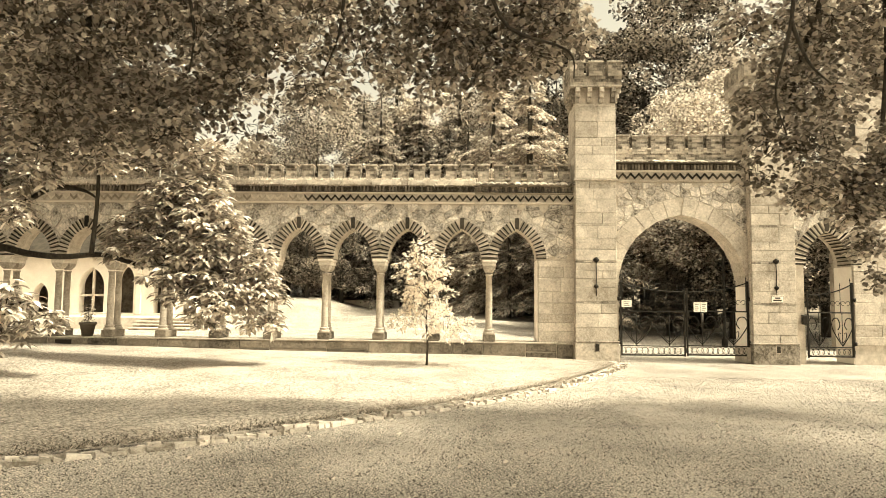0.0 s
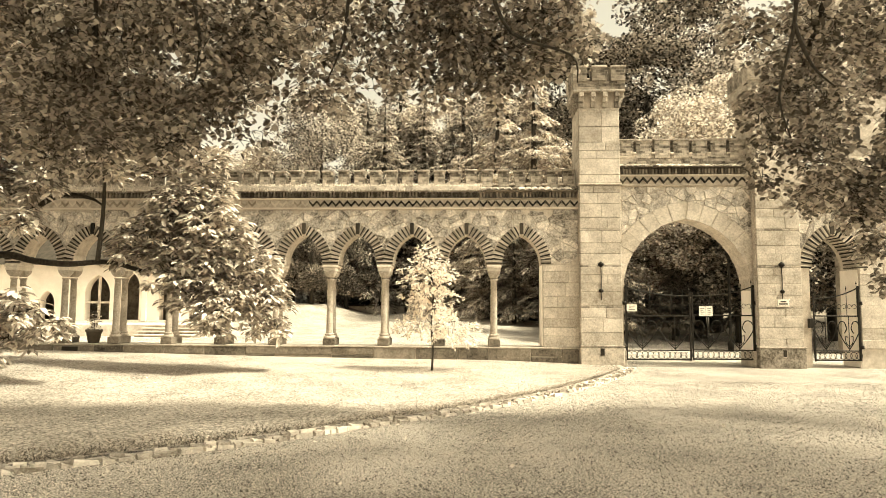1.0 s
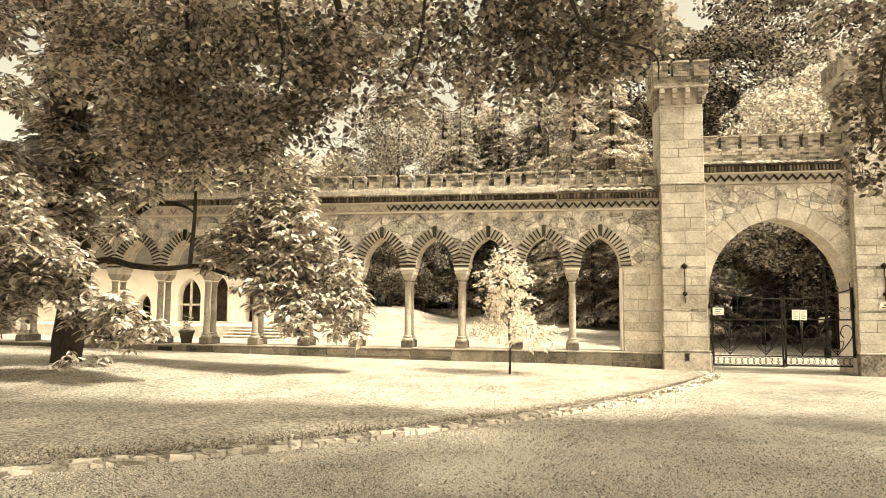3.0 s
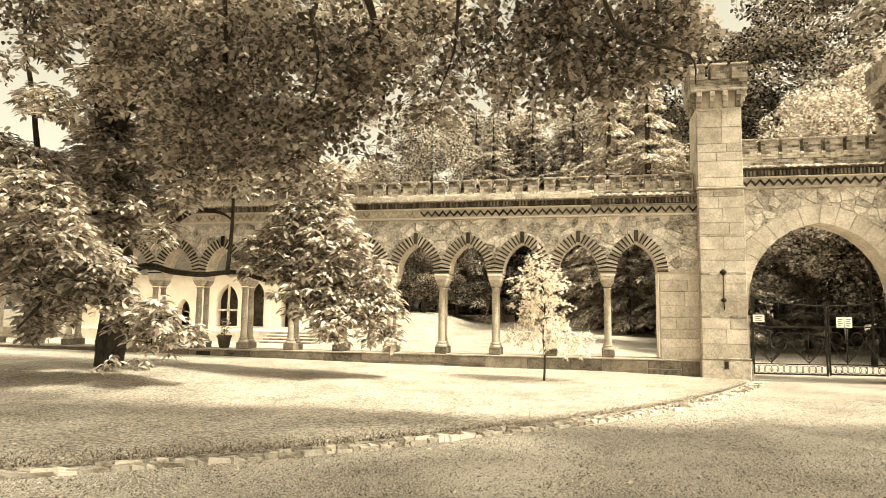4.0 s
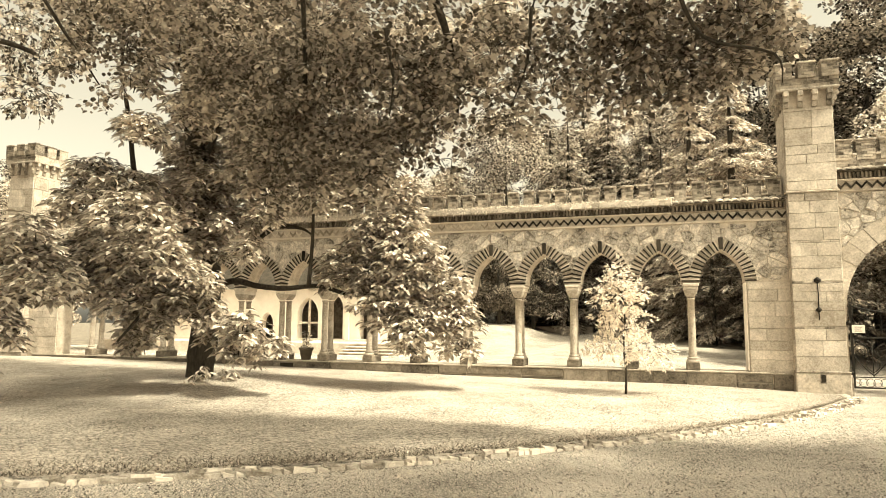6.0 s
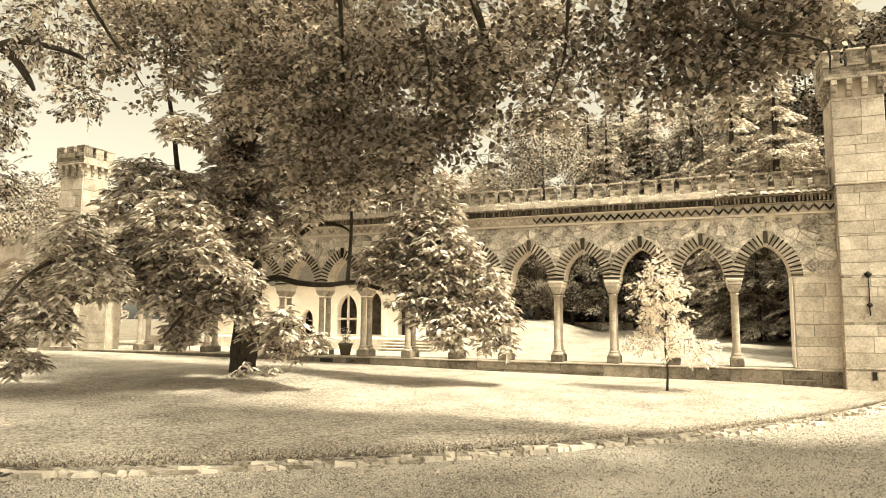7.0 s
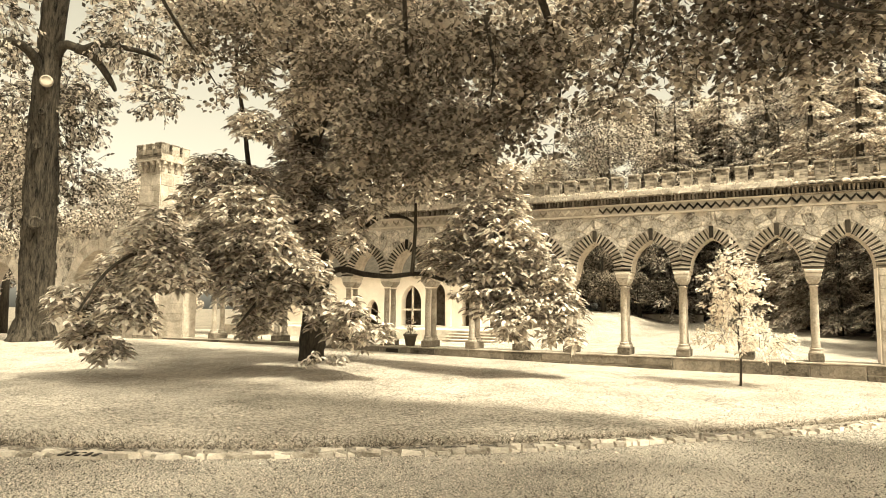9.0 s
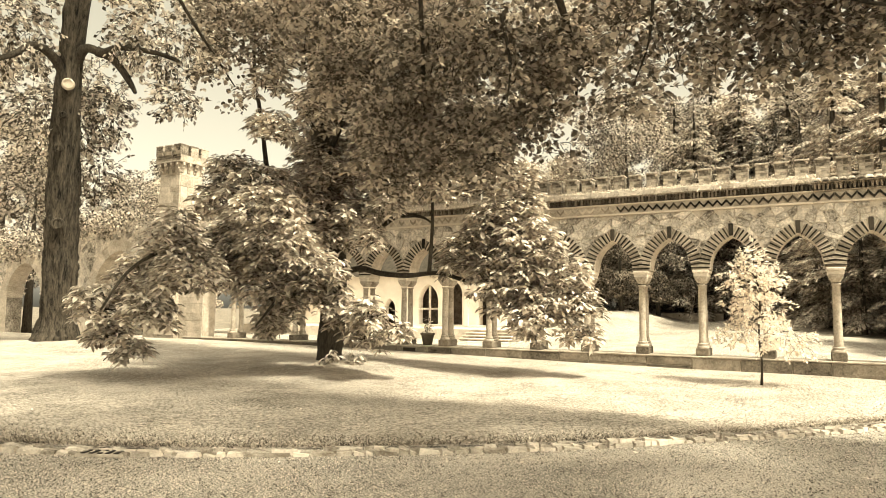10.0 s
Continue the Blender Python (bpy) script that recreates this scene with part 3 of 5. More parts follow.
# ---- ashlar facing ----
def ashlar(parent, x0, x1, y, z0, z1, axis="x", seed=1, thin=(), face=-1, courses=0.29, mat=ASHLAR):
    """Coursed blocks on a face; x0..x1 runs along the axis, y is the face's place on the other one."""
    rng = random.Random(seed)
    z = z0
    while z < z1 - 0.03:
        h = rng.choice((0.22, courses, courses, 0.36))
        low = any(abs(z - t) < 0.004 for t in thin)
        if low:
            h = 0.055
        else:
            for t in thin:
                if z < t < z + h + 0.05:
                    h = t - z
        h = min(h, z1 - z)
        if z1 - z - h < 0.06:
            h = z1 - z
        cuts = [x0]
        if low:
            k = round((x1 - x0) / 0.22)
            cuts += [x0 + (x1 - x0) * i / k for i in range(1, k)]
        elif rng.random() < 0.72 and x1 - x0 > 0.5:
            cuts.append(x0 + (x1 - x0) * rng.uniform(0.3, 0.7))
        cuts.append(x1)
        for a, b in zip(cuts, cuts[1:]):
            w = b - a
            me = block_mesh("block", w - 0.005, 0.04, h - 0.005, PLINTH if low else mat, 0.008, 0.003, rng.randrange(9999))
            if axis == "x":
                m = Matrix.Translation(((a + b) / 2, y, z + h / 2))
            else:
                m = Matrix.Translation((y, (a + b) / 2, z + h / 2)) @ Matrix.Rotation(math.pi / 2, 4, "Z")
            piece("block", me, m, parent)
        z += h


ashlar(end_pier, 7.08, 8.02, 0.01, 0.48, SPRING - 0.03, seed=5)
ashlar(west_pier, -15.98, -14.54, 0.01, 0.48, SPRING - 0.03, seed=6)


# ---- gate towers ----
def tower(x0, x1, label, seed, tall=True, group="gate towers", right=True):
    root = tagged(new("gate_tower"), label, "tower", group, "structure")
    ya, yb = -0.19, 0.86
    body = part("shaft", boxed(x0 + 0.01, x1 - 0.01, ya + 0.01, yb, -0.05, 4.70), ASHLAR_JOINT, root)
    ashlar(body, x0, x1, ya, 0.52, 4.68, seed=seed, thin=(2.55, 3.5, 1.5))
    ashlar(body, ya + 0.03, yb, x0 + 0.005, 0.52, 4.68, "y", seed + 1)
    ashlar(body, ya + 0.03, yb, x1 - 0.005, 0.52, 4.68, "y", seed + 2)
    part("plinth", boxed(x0 - 0.02, x1 + 0.05, ya - 0.04, yb + 0.03, -0.05, 0.50, bevel=0.02), PLINTH, root)
    part("plinth_moulding", boxed(x0 - 0.03, x1 + 0.06, ya - 0.05, yb + 0.04, 0.50, 0.55, bevel=0.02), PLINTH, root)
    part("string_course", boxed(x0 - 0.05, x1 + 0.04, ya - 0.06, yb + 0.05, 4.69, 4.74, bevel=0.015), PLINTH, root)
    upper = part("upper_shaft", boxed(x0 + 0.01, x1 - 0.01, ya + 0.01, yb, 4.73, 7.15), ASHLAR_JOINT, root)
    ashlar(upper, x0, x1, ya, 4.75, 6.74, seed=seed + 3, courses=0.42)
    ashlar(upper, ya + 0.03, yb, x0 + 0.005, 4.75, 6.74, "y", seed + 4, courses=0.42)
    ashlar(upper, ya + 0.03, yb, x1 - 0.005, 4.75, 6.74, "y", seed + 5, courses=0.42)
    # stepped corbels
    bm = bmesh.new()
    for i, (o0, o1) in enumerate(((0.05, 0.0), (0.10, 0.0), (0.15, 0.0))):
        box(bm, -0.06, 0.06, -o0, 0.05, 0.13 * i, 0.13 * (i + 1), bevel=0.012)
    corbel = mesh_of("corbel", bm, PLINTH)
    w = x1 - x0
    for i in range(4):
        x = x0 + 0.06 + (w - 0.12) * i / 3
        piece("corbel", corbel, Matrix.Translation((x, ya, 6.76)), root)
        piece("corbel", corbel, Matrix.Translation((x0, ya + 0.06 + (yb - ya - 0.12) * i / 3, 6.76)) @ Matrix.Rotation(-math.pi / 2, 4, "Z"), root)
        piece("corbel", corbel, Matrix.Translation((x1, ya + 0.06 + (yb - ya - 0.12) * i / 3, 6.76)) @ Matrix.Rotation(math.pi / 2, 4, "Z"), root)
    o = 0.15
    part("parapet_slab", boxed(x0 - o, x1 + o, ya - o, yb + o, 7.15, 7.21, bevel=0.012), PLINTH, root)
    top = part("parapet", boxed(x0 - o + 0.02, x1 + o - 0.02, ya - o + 0.02, yb + o - 0.02, 7.21, 7.44), PLINTH, root)
    bm = brick_courses(bmesh.new(), x0 - o, x1 + o, ya - o + 0.02, 7.21, 7.44)
    tagged(part("bricks", bm, TOWER_BRICK, top), kind="stuff")
    n = 3
    pw = (w + 2 * o)
    for i in range(n):
        for j in range(n):
            if 0 < i < n - 1 and 0 < j < n - 1:
                continue
            mx = x0 - o + pw * (i + 0.5) / n + (i - 1) * 0.045
            my = ya - o + (yb - ya + 2 * o) * (j + 0.5) / n + (j - 1) * 0.045
            m0 = part("merlon", boxed(mx - 0.18, mx + 0.18, my - 0.18, my + 0.18, 7.44, 7.80), PLINTH, root)
            tagged(part("bricks", brick_courses(bmesh.new(), mx - 0.185, mx + 0.185, my - 0.18, 7.44, 7.80), TOWER_BRICK, m0), kind="stuff")
            part("cap", boxed(mx - 0.20, mx + 0.20, my - 0.20, my + 0.20, 7.80, 7.85, bevel=0.012), PLINTH, m0)
    return root


tower(8.02, 9.07, "square ashlar gate tower with corbelled brick battlements", 11)
tower(12.50, 13.60, "square ashlar gate tower half hidden by hanging branches", 31)
tower(-16.95, -15.85, "far square gate tower with brick battlements toned dark for tree shade", 51)


# ---- gate wall with its great arch ----
G_MID, G_HALF, G_CEN, G_SPRING = 10.80, 1.64, 0.24, 1.97
G_RAD = G_HALF + G_CEN


def gate_wall(name, x0, x1, mid, half, cen, spring, top, label, seed, ring=0.46, jamb=JAMB_PALE):
    rad = half + cen
    wall = pierced_wall(name, x0, x1, 0.03, 0.75, 0.0, top, [(mid, half, cen, rad, spring, 0)], MORTAR, label)
    apex = math.acos(cen / rad)
    n = 8
    arch = tagged(new("arch_ring"), "broad pointed arch ring of pale dressed stones", "arch", "gate arches", "structure")
    arch.location = (mid, 0.385, spring)
    for side in (1, -1):
        turn = Matrix.Rotation(math.pi, 4, "Z") if side < 0 else Matrix()
        for k in range(n):
            me = voussoir_mesh("arch_stone", rad, ring, apex * k / n, apex * (k + 1) / n - (0 if k < n - 1 else 0.004), 0.74 + 0.012 * (k % 2), ASHLAR, 0.006)
            piece("arch_stone", me, turn @ Matrix.Translation((-cen, 0, 0)), arch)
    for sx in (-1, 1):
        a, b = (mid - half - 0.012, mid - half + 0.003) if sx < 0 else (mid + half - 0.003, mid + half + 0.012)
        part("reveal", boxed(a, b, 0.05, 0.75, 0.02, spring), jamb, wall, "pale dressed jamb")
    outer = [(mid, cen, rad + ring, spring)]
    rubble(wall, x0 + 0.01, x1 - 0.01, spring + 0.3, top - 0.02, 0.03, outer, 0.26, seed, 160)
    return wall


gate_wall("wall_gate", 9.06, 12.51, G_MID, G_HALF, G_CEN, G_SPRING, 4.70, "rubble gate wall with a broad pointed arch", 61)
part("threshold_block", boxed(9.05, 9.20, -0.06, 0.76, 0.0, 0.42, bevel=0.015), PLINTH, None)
tagged(bpy.data.objects["threshold_block"], "worn stone block at the gate jamb", "stone", kind="structure")
tb = part("threshold_block", boxed(12.40, 12.52, -0.06, 0.76, 0.0, 0.42, bevel=0.015), PLINTH, None)
tagged(tb, "worn stone block at the gate jamb", "stone", kind="structure")

# side wall with the footpath arch
side_wall = pierced_wall("wall_side", 13.58, 16.4, 0.03, 0.85, 0.0, 4.5, [(14.52, 0.61, 0.35, 0.96, 2.55, 0)], MORTAR, "rubble wall with a narrow pointed footpath arch")
rubble(side_wall, 13.62, 16.38, 2.75, 4.08, 0.03, [(14.52, 0.35, 1.24, 2.55)], 0.3, 71, 120)
ashlar(side_wall, 15.15, 16.38, 0.015, 0.5, 2.6, seed=72)
part("reveal", boxed(15.115, 15.135, 0.04, 0.85, 0.02, 2.52), JAMB_PALE, side_wall, "pale dressed jamb")
side_ring = arch_ring(14.52, "gate arches", "narrow pointed arch of dark and pale brick voussoirs", 0.30, 2.55)
side_ring.scale = (1.12, 1.0, 1.12)

# taller tower behind the side wall
back_tower = tagged(new("stair_tower"), "tall pale ashlar tower behind the side wall, with a slit window", "tower", kind="structure")
bt_body = part("shaft", boxed(17.05, 20.4, 4.0, 4.7, -0.05, 12.2), ASHLAR_JOINT, back_tower)
ashlar(bt_body, 17.03, 20.4, 4.0, 4.6, 12.2, seed=81, courses=0.4)
ashlar(bt_body, 4.02, 4.7, 17.05, 4.6, 12.2, "y", seed=82, courses=0.4)
# dark plate on the wall face; the slit's shade is its colour
part("slit_window", boxed(17.42, 17.62, 3.96, 4.1, 6.6, 7.7), SHADE, back_tower, "dark slit window")

# walls closing the west end
gate_wall("wall_gate_west", -22.6, -16.9, -19.5, 1.64, 0.24, 2.0, 5.0, "far rubble gate wall with a pointed arch, ivy on top", 91, jamb=PLINTH)
gate_wall("wall_west", -31, -22.6, -26.2, 1.35, 0.25, 1.95, 4.2, "far rubble wall with a pointed arch and stone jambs", 92, jamb=PLINTH)


# ---- wrought-iron gate leaves ----
def wire(bm, pts, r=0.009, sides=5):
    return tube(bm, pts, [r] * len(pts), sides)


def scroll(cx, cz, r, a0, a1, n=14, squash=1.0, spiral=0.0):
    return [(cx + (r - spiral * i / n) * math.cos(a0 + (a1 - a0) * i / n), 0, cz + (r - spiral * i / n) * squash * math.sin(a0 + (a1 - a0) * i / n)) for i in range(n + 1)]


def gate_leaf(x0, x1, z0, z1, z_meet, flip, label, y=-0.02):
    """A leaf from x0 (hinge) to x1 (lock): swept top rail, two mid rails, hearts and rings."""
    root = tagged(new("iron_gate"), label, "gate", "wrought-iron gates")
    root.location = (x0, y, z0)
    w, s = abs(x1 - x0), (1 if x1 > x0 else -1)
    h, hm = z1 - z0, z_meet - z0
    z_ring, z_mid = 0.24, 1.12

    def X(u):
        return s * u * w

    def top(u):
        return hm + 0.02 + (h - hm) * (1 - u) ** 2 * (1 - 0.35 * u)

    part("hinge_stile", boxed(min(X(0), X(0) + s * 0.05), max(X(0), X(0) + s * 0.05), -0.025, 0.025, 0, h + 0.05, bevel=0.005), IRON, root)
    part("lock_stile", boxed(min(X(1) - s * 0.04, X(1)), max(X(1) - s * 0.04, X(1)), -0.02, 0.02, -0.02, hm + 0.12, bevel=0.005), IRON, root)
    for z, t in ((0.0, 0.02), (z_ring, 0.014), (z_mid, 0.018)):
        part("rail", boxed(min(X(0), X(1)), max(X(0), X(1)), -0.018, 0.018, z, z + t * 1.8, bevel=0.004), IRON, root)
    part("top_rail", wire(bmesh.new(), [(X(i / 16), 0, top(i / 16)) for i in range(17)], 0.016, 6), IRON, root)
    n = max(2, round(w / 0.82))
    for i in range(n):
        c = (i + 0.5) / n * w
        hw = w / n * 0.46
        bm = bmesh.new()
        for q in (1, -1):
            pts = [(s * c, 0, z_ring + 0.05), (s * (c + q * hw * 0.55), 0, z_ring + 0.28), (s * (c + q * hw * 0.98), 0, z_ring + 0.55), (s * (c + q * hw * 0.80), 0, z_ring + 0.74),
                   (s * (c + q * hw * 0.42), 0, z_ring + 0.74), (s * (c + q * hw * 0.22), 0, z_ring + 0.58), (s * (c + q * hw * 0.42), 0, z_ring + 0.46)]
            wire(bm, smooth_line(pts, 5), 0.013)
            inner = [(s * c, 0, z_ring + 0.12), (s * (c + q * hw * 0.30), 0, z_ring + 0.22), (s * (c + q * hw * 0.36), 0, z_ring + 0.38), (s * (c + q * hw * 0.15), 0, z_ring + 0.36)]
            wire(bm, smooth_line(inner, 5), 0.010)
        wire(bm, [(s * c, 0, z_ring), (s * c, 0, z_mid)], 0.010)
        part("heart_scroll", bm, IRON, root)
    n = max(6, round(w / 0.135))
    for i in range(n):
        u = (i + 0.5) / n
        part("ring", wire(bmesh.new(), scroll(X(u), z_ring / 2 + 0.012, 0.088, 0, 2 * math.pi, 14), 0.008), IRON, root)
        if i % 2 == 0:
            part("bar", wire(bmesh.new(), [(X(u), 0, z_mid), (X(u), 0, top(u) + 0.10)], 0.008), IRON, root)
            part("spear", lathe(bmesh.new(), [(0.004, top(u) + 0.09), (0.018, top(u) + 0.12), (0.002, top(u) + 0.18)], X(u), 0, 6), IRON, root)
            bm = bmesh.new()
            for q in (1, -1):
                wire(bm, scroll(X(u) + q * 0.065, z_mid + 0.25, 0.06, math.pi * (0.5 - 0.5 * q) , math.pi * (0.5 - 0.5 * q) + q * 1.7 * math.pi, 12, 1.2, 0.025), 0.007)
            part("scroll", bm, IRON, root)
    for z in (0.30, 1.42):
        part("hinge", lathe(bmesh.new(), [(0.05, z), (0.05, z + 0.09)], -s * 0.02, 0, 10), IRON, root)
    return root


gate_leaf(9.19, 10.86, 0.17, 2.03, 1.80, 1, "black wrought-iron gate leaf with heart scrolls, closed")
right_leaf = gate_leaf(12.47, 10.88, 0.19, 2.06, 1.80, -1, "black wrought-iron gate leaf with lock box, closed")
part("lock_box", boxed(-1.60, -1.52, -0.04, 0.03, 0.98, 1.12, bevel=0.008), IRON, right_leaf)
gate_leaf(15.12, 13.95, 0.19, 2.05, 1.75, -1, "narrow black wrought-iron footpath gate, closed", 0.0)
lb = part("lock_box", boxed(13.80, 13.92, -0.10, 0.0, 1.02, 1.26, bevel=0.01), IRON)
tagged(lb, "black iron lock box beside the footpath gate", "lock")


def notice(x0, x1, z0, z1, rows, label, split=False, y=-0.055):
    root = tagged(new("notice"), label, "notice", "gate notices")
    root.location = ((x0 + x1) / 2, y, (z0 + z1) / 2)
    w, h = x1 - x0, z1 - z0
    for a, b in (((-w / 2, -0.006), (0.006, w / 2)) if split else ((-w / 2, w / 2),)):
        sheet = part("sheet", boxed(a, b, -0.004, 0.004, -h / 2, h / 2), PAPER, root)
        for k in range(rows):
            z = h / 2 - h * (k + 1) / (rows + 1)
            c = (a + b) / 2
            part("line", boxed(c - (b - a) * 0.30, c + (b - a) * (0.16 if k % 2 else 0.30), -0.0065, -0.004, z - 0.010, z + 0.004), INK, sheet)
    return root


notice(9.22, 9.48, 1.42, 1.60, 3, "white printed notice fixed to the gate bars")
notice(11.06, 11.40, 1.31, 1.56, 4, "two white sheets fixed side by side to the gate bars", True)

sign = tagged(new("sign"), "small white enamel sign with two dark lines on the tower", "sign")
sign.location = (13.11, -0.225, 1.655)
part("plate", boxed(-0.17, 0.17, -0.008, 0.012, -0.095, 0.095, bevel=0.004), PAPER, sign)
part("border", boxed(-0.155, 0.155, -0.0105, -0.008, -0.08, 0.08), INK, sign)
part("field", boxed(-0.147, 0.147, -0.013, -0.0105, -0.072, 0.072), PAPER, sign)
for z, w in ((0.03, 0.07), (-0.028, 0.11)):
    part("line", boxed(-w, w, -0.0155, -0.013, z - 0.017, z + 0.017), INK, sign)


def lantern_iron(x):
    """Iron rod with two bosses on a tower face."""
    root = tagged(new("iron_bracket"), "rusty iron rod with rosette bosses fixed to the tower", "bracket", "tower brackets")
    root.location = (x, -0.21, 2.0)
    for z, r in ((0.62, 0.075), (-0.06, 0.06)):
        part("boss", lathe(bmesh.new(), [(0.01, z - r), (r, z - r * 0.3), (r, z + r * 0.3), (0.01, z + r)], 0, -0.02, 8), IRON, root)
    part("rod", tube(bmesh.new(), [(0, -0.01, 0.6), (0.01, -0.01, 0.3), (0.0, -0.01, -0.1), (0.01, -0.01, -0.30)], [0.010] * 4, 6), IRON, root)
    return root


lantern_iron(8.54)
lantern_iron(13.10)
for x in (8.555, 13.11):
    v = tagged(new("wall_vent"), "small dark drain slot in the tower plinth", "vent", "plinth vents")
    v.location = (x, -0.235, 0.38)
    # no hollow behind: the slot's shade is a dark plate
    part("opening", boxed(-0.045, 0.045, -0.004, 0.01, -0.085, 0.085), SHADE, v)
    part("surround", boxed(-0.065, 0.065, 0.0, 0.012, -0.105, 0.105), PLINTH, v)
dr = tagged(new("wall_vent"), "small dark drain opening in the low wall", "vent")
dr.location = (-5.5, -0.066, 0.30)
# dark plate painted as the shaded drain hollow
part("opening", boxed(-0.22, 0.22, -0.004, 0.01, -0.10, 0.10), SHADE, dr)


# ---- pale building beyond the courtyard ----
house = tagged(new("chapel_house"), "pale plastered building with pointed openings beyond the courtyard", "building")
bx0, bx1, by, bz = -24.0, -8.3, 14.0, 0.0
openings = [(-15.4, 0.38, 0.3, 0.68, 1.55, 0), (-12.9, 0.62, 0.4, 1.02, 2.0, 0), (-11.25, 0.42, 0.3, 0.72, 2.4, 0), (-9.6, 0.25, 0.2, 0.45, 2.2, 0), (-17.6, 0.38, 0.3, 0.68, 1.55, 0), (-20, 0.38, 0.3, 0.68, 1.55, 0)]
house_wall = pierced_wall("wall", bx0, bx1, by, by + 0.5, 0.75, 3.5, openings, PLASTER, "pale plaster wall with pointed openings")
for key in ("category", "kind"):
    del house_wall[key]
house_wall.parent = house
part("side_wall", boxed(bx1 - 0.5, bx1, by + 0.5, by + 9, -0.2, 3.5), PLASTER, house)
# dark-toned sheet behind the openings in place of a shaded room
part("room_shade_sheet", boxed(bx0, bx1 - 0.6, by + 1.6, by + 1.9, -0.2, 3.5), ROOM_SHADE, house)
part("base", boxed(bx0, bx1 + 0.05, by - 0.06, by + 0.55, -0.2, 0.76, bevel=0.02), PALE, house)
part("ledge", boxed(bx0, bx1 + 0.1, by - 0.35, by + 0.1, 0.60, 0.68, bevel=0.02), PALE, house)
bm = bmesh.new()
v = [bm.verts.new(p) for p in ((bx0 - 0.3, by - 0.45, 3.42), (bx1 + 0.3, by - 0.45, 3.42), (bx1 + 0.3, by + 4.5, 6.4), (bx0 - 0.3, by + 4.5, 6.4), (bx1 + 0.3, by + 9.6, 3.42), (bx0 - 0.3, by + 9.6, 3.42))]
for quad in ((0, 1, 2, 3), (3, 2, 4, 5), (1, 4, 2), (0, 3, 5), (1, 0, 5, 4)):
    bm.faces.new([v[k] for k in quad])
part("roof", bm, ROOF_SHADED, house)
for x in (-14.2, -10.55, -8.9):
    part("pilaster", boxed(x - 0.13, x + 0.13, by - 0.12, by + 0.02, 0.70, 3.2, bevel=0.02), PLASTER, house)
part("window_mullion", boxed(-12.95, -12.85, by + 0.15, by + 0.25, 0.8, 2.9), PALE, house)
part("window_transom", boxed(-13.5, -12.3, by + 0.15, by + 0.25, 1.55, 1.65), PALE, house)

terrace = tagged(new("terrace_steps"), "five pale stone steps up to the terrace", "steps", kind="structure")
for i in range(5):
    part("step", boxed(-8.9, -6.5, 9.6 + 0.34 * i, 9.6 + 0.34 * (i + 1) + 0.05, -0.05, 0.125 * (i + 1) - 0.035), PLINTH, terrace)
    part("tread", boxed(-8.95, -6.45, 9.6 + 0.34 * i - 0.04, 9.6 + 0.34 * (i + 1) + 0.05, 0.125 * (i + 1) - 0.035, 0.125 * (i + 1) + 0.02, bevel=0.012), PALE, terrace)
tagged(part("terrace", boxed(-24, -6.4, 11.2, 14.0, -0.05, 0.64, bevel=0.02), PALE), "pale paved terrace before the building", "terrace", kind="structure")
tagged(part("terrace_wall", boxed(-3.3, 0.6, 27.6, 28.1, 0.3, 1.45, bevel=0.03), PALE), "low pale retaining wall at the back of the lawn", "wall", kind="structure")


def flower_pot(x, y, z, label):
    root = tagged(new("flower_pot"), label, "flower pot")
    root.location = (x, y, z)
    part("pot", lathe(bmesh.new(), [(0.14, 0), (0.20, 0.30), (0.225, 0.30), (0.225, 0.36), (0.19, 0.36), (0.17, 0.30)], 0, 0, 18), POT, root)
    rng = np.random.default_rng(5)
    c = rng.normal(0, 1, (90, 3)) * (0.06, 0.06, 0.16) + (0, 0, 0.62)
    leaves("plant", c, 0.09, LEAF_WOOD, root, 5)
    part("stem", tube(bmesh.new(), [(0, 0, 0.3), (0.01, 0, 0.8)], [0.012, 0.006], 5), BARK, root)
    return root


# ---- foliage ----
LEAF_OVAL = np.array([(0, 0, 0), (0.18, 0.35, 0.06), (0.17, 0.70, 0.02), (0, 1, -0.14), (-0.17, 0.70, 0.02), (-0.18, 0.35, 0.06), (0, 0.5, -0.01)])
OVAL_FACES = np.array([(0, 1, 6), (1, 2, 6), (2, 3, 6), (3, 4, 6), (4, 5, 6), (5, 0, 6)])
LEAF_ROUND = np.array([(0, 0, 0), (0.40, 0.30, 0.07), (0.36, 0.68, 0.04), (0, 1, -0.08), (-0.36, 0.68, 0.04), (-0.40, 0.30, 0.07), (0, 0.5, -0.03)])
LEAF_SIMPLE = np.array([(0, 0, 0), (0.36, 0.5, 0.06), (0, 1, -0.06), (-0.36, 0.5, 0.06)])
SIMPLE_FACES = np.array([(0, 1, 2), (0, 2, 3)])


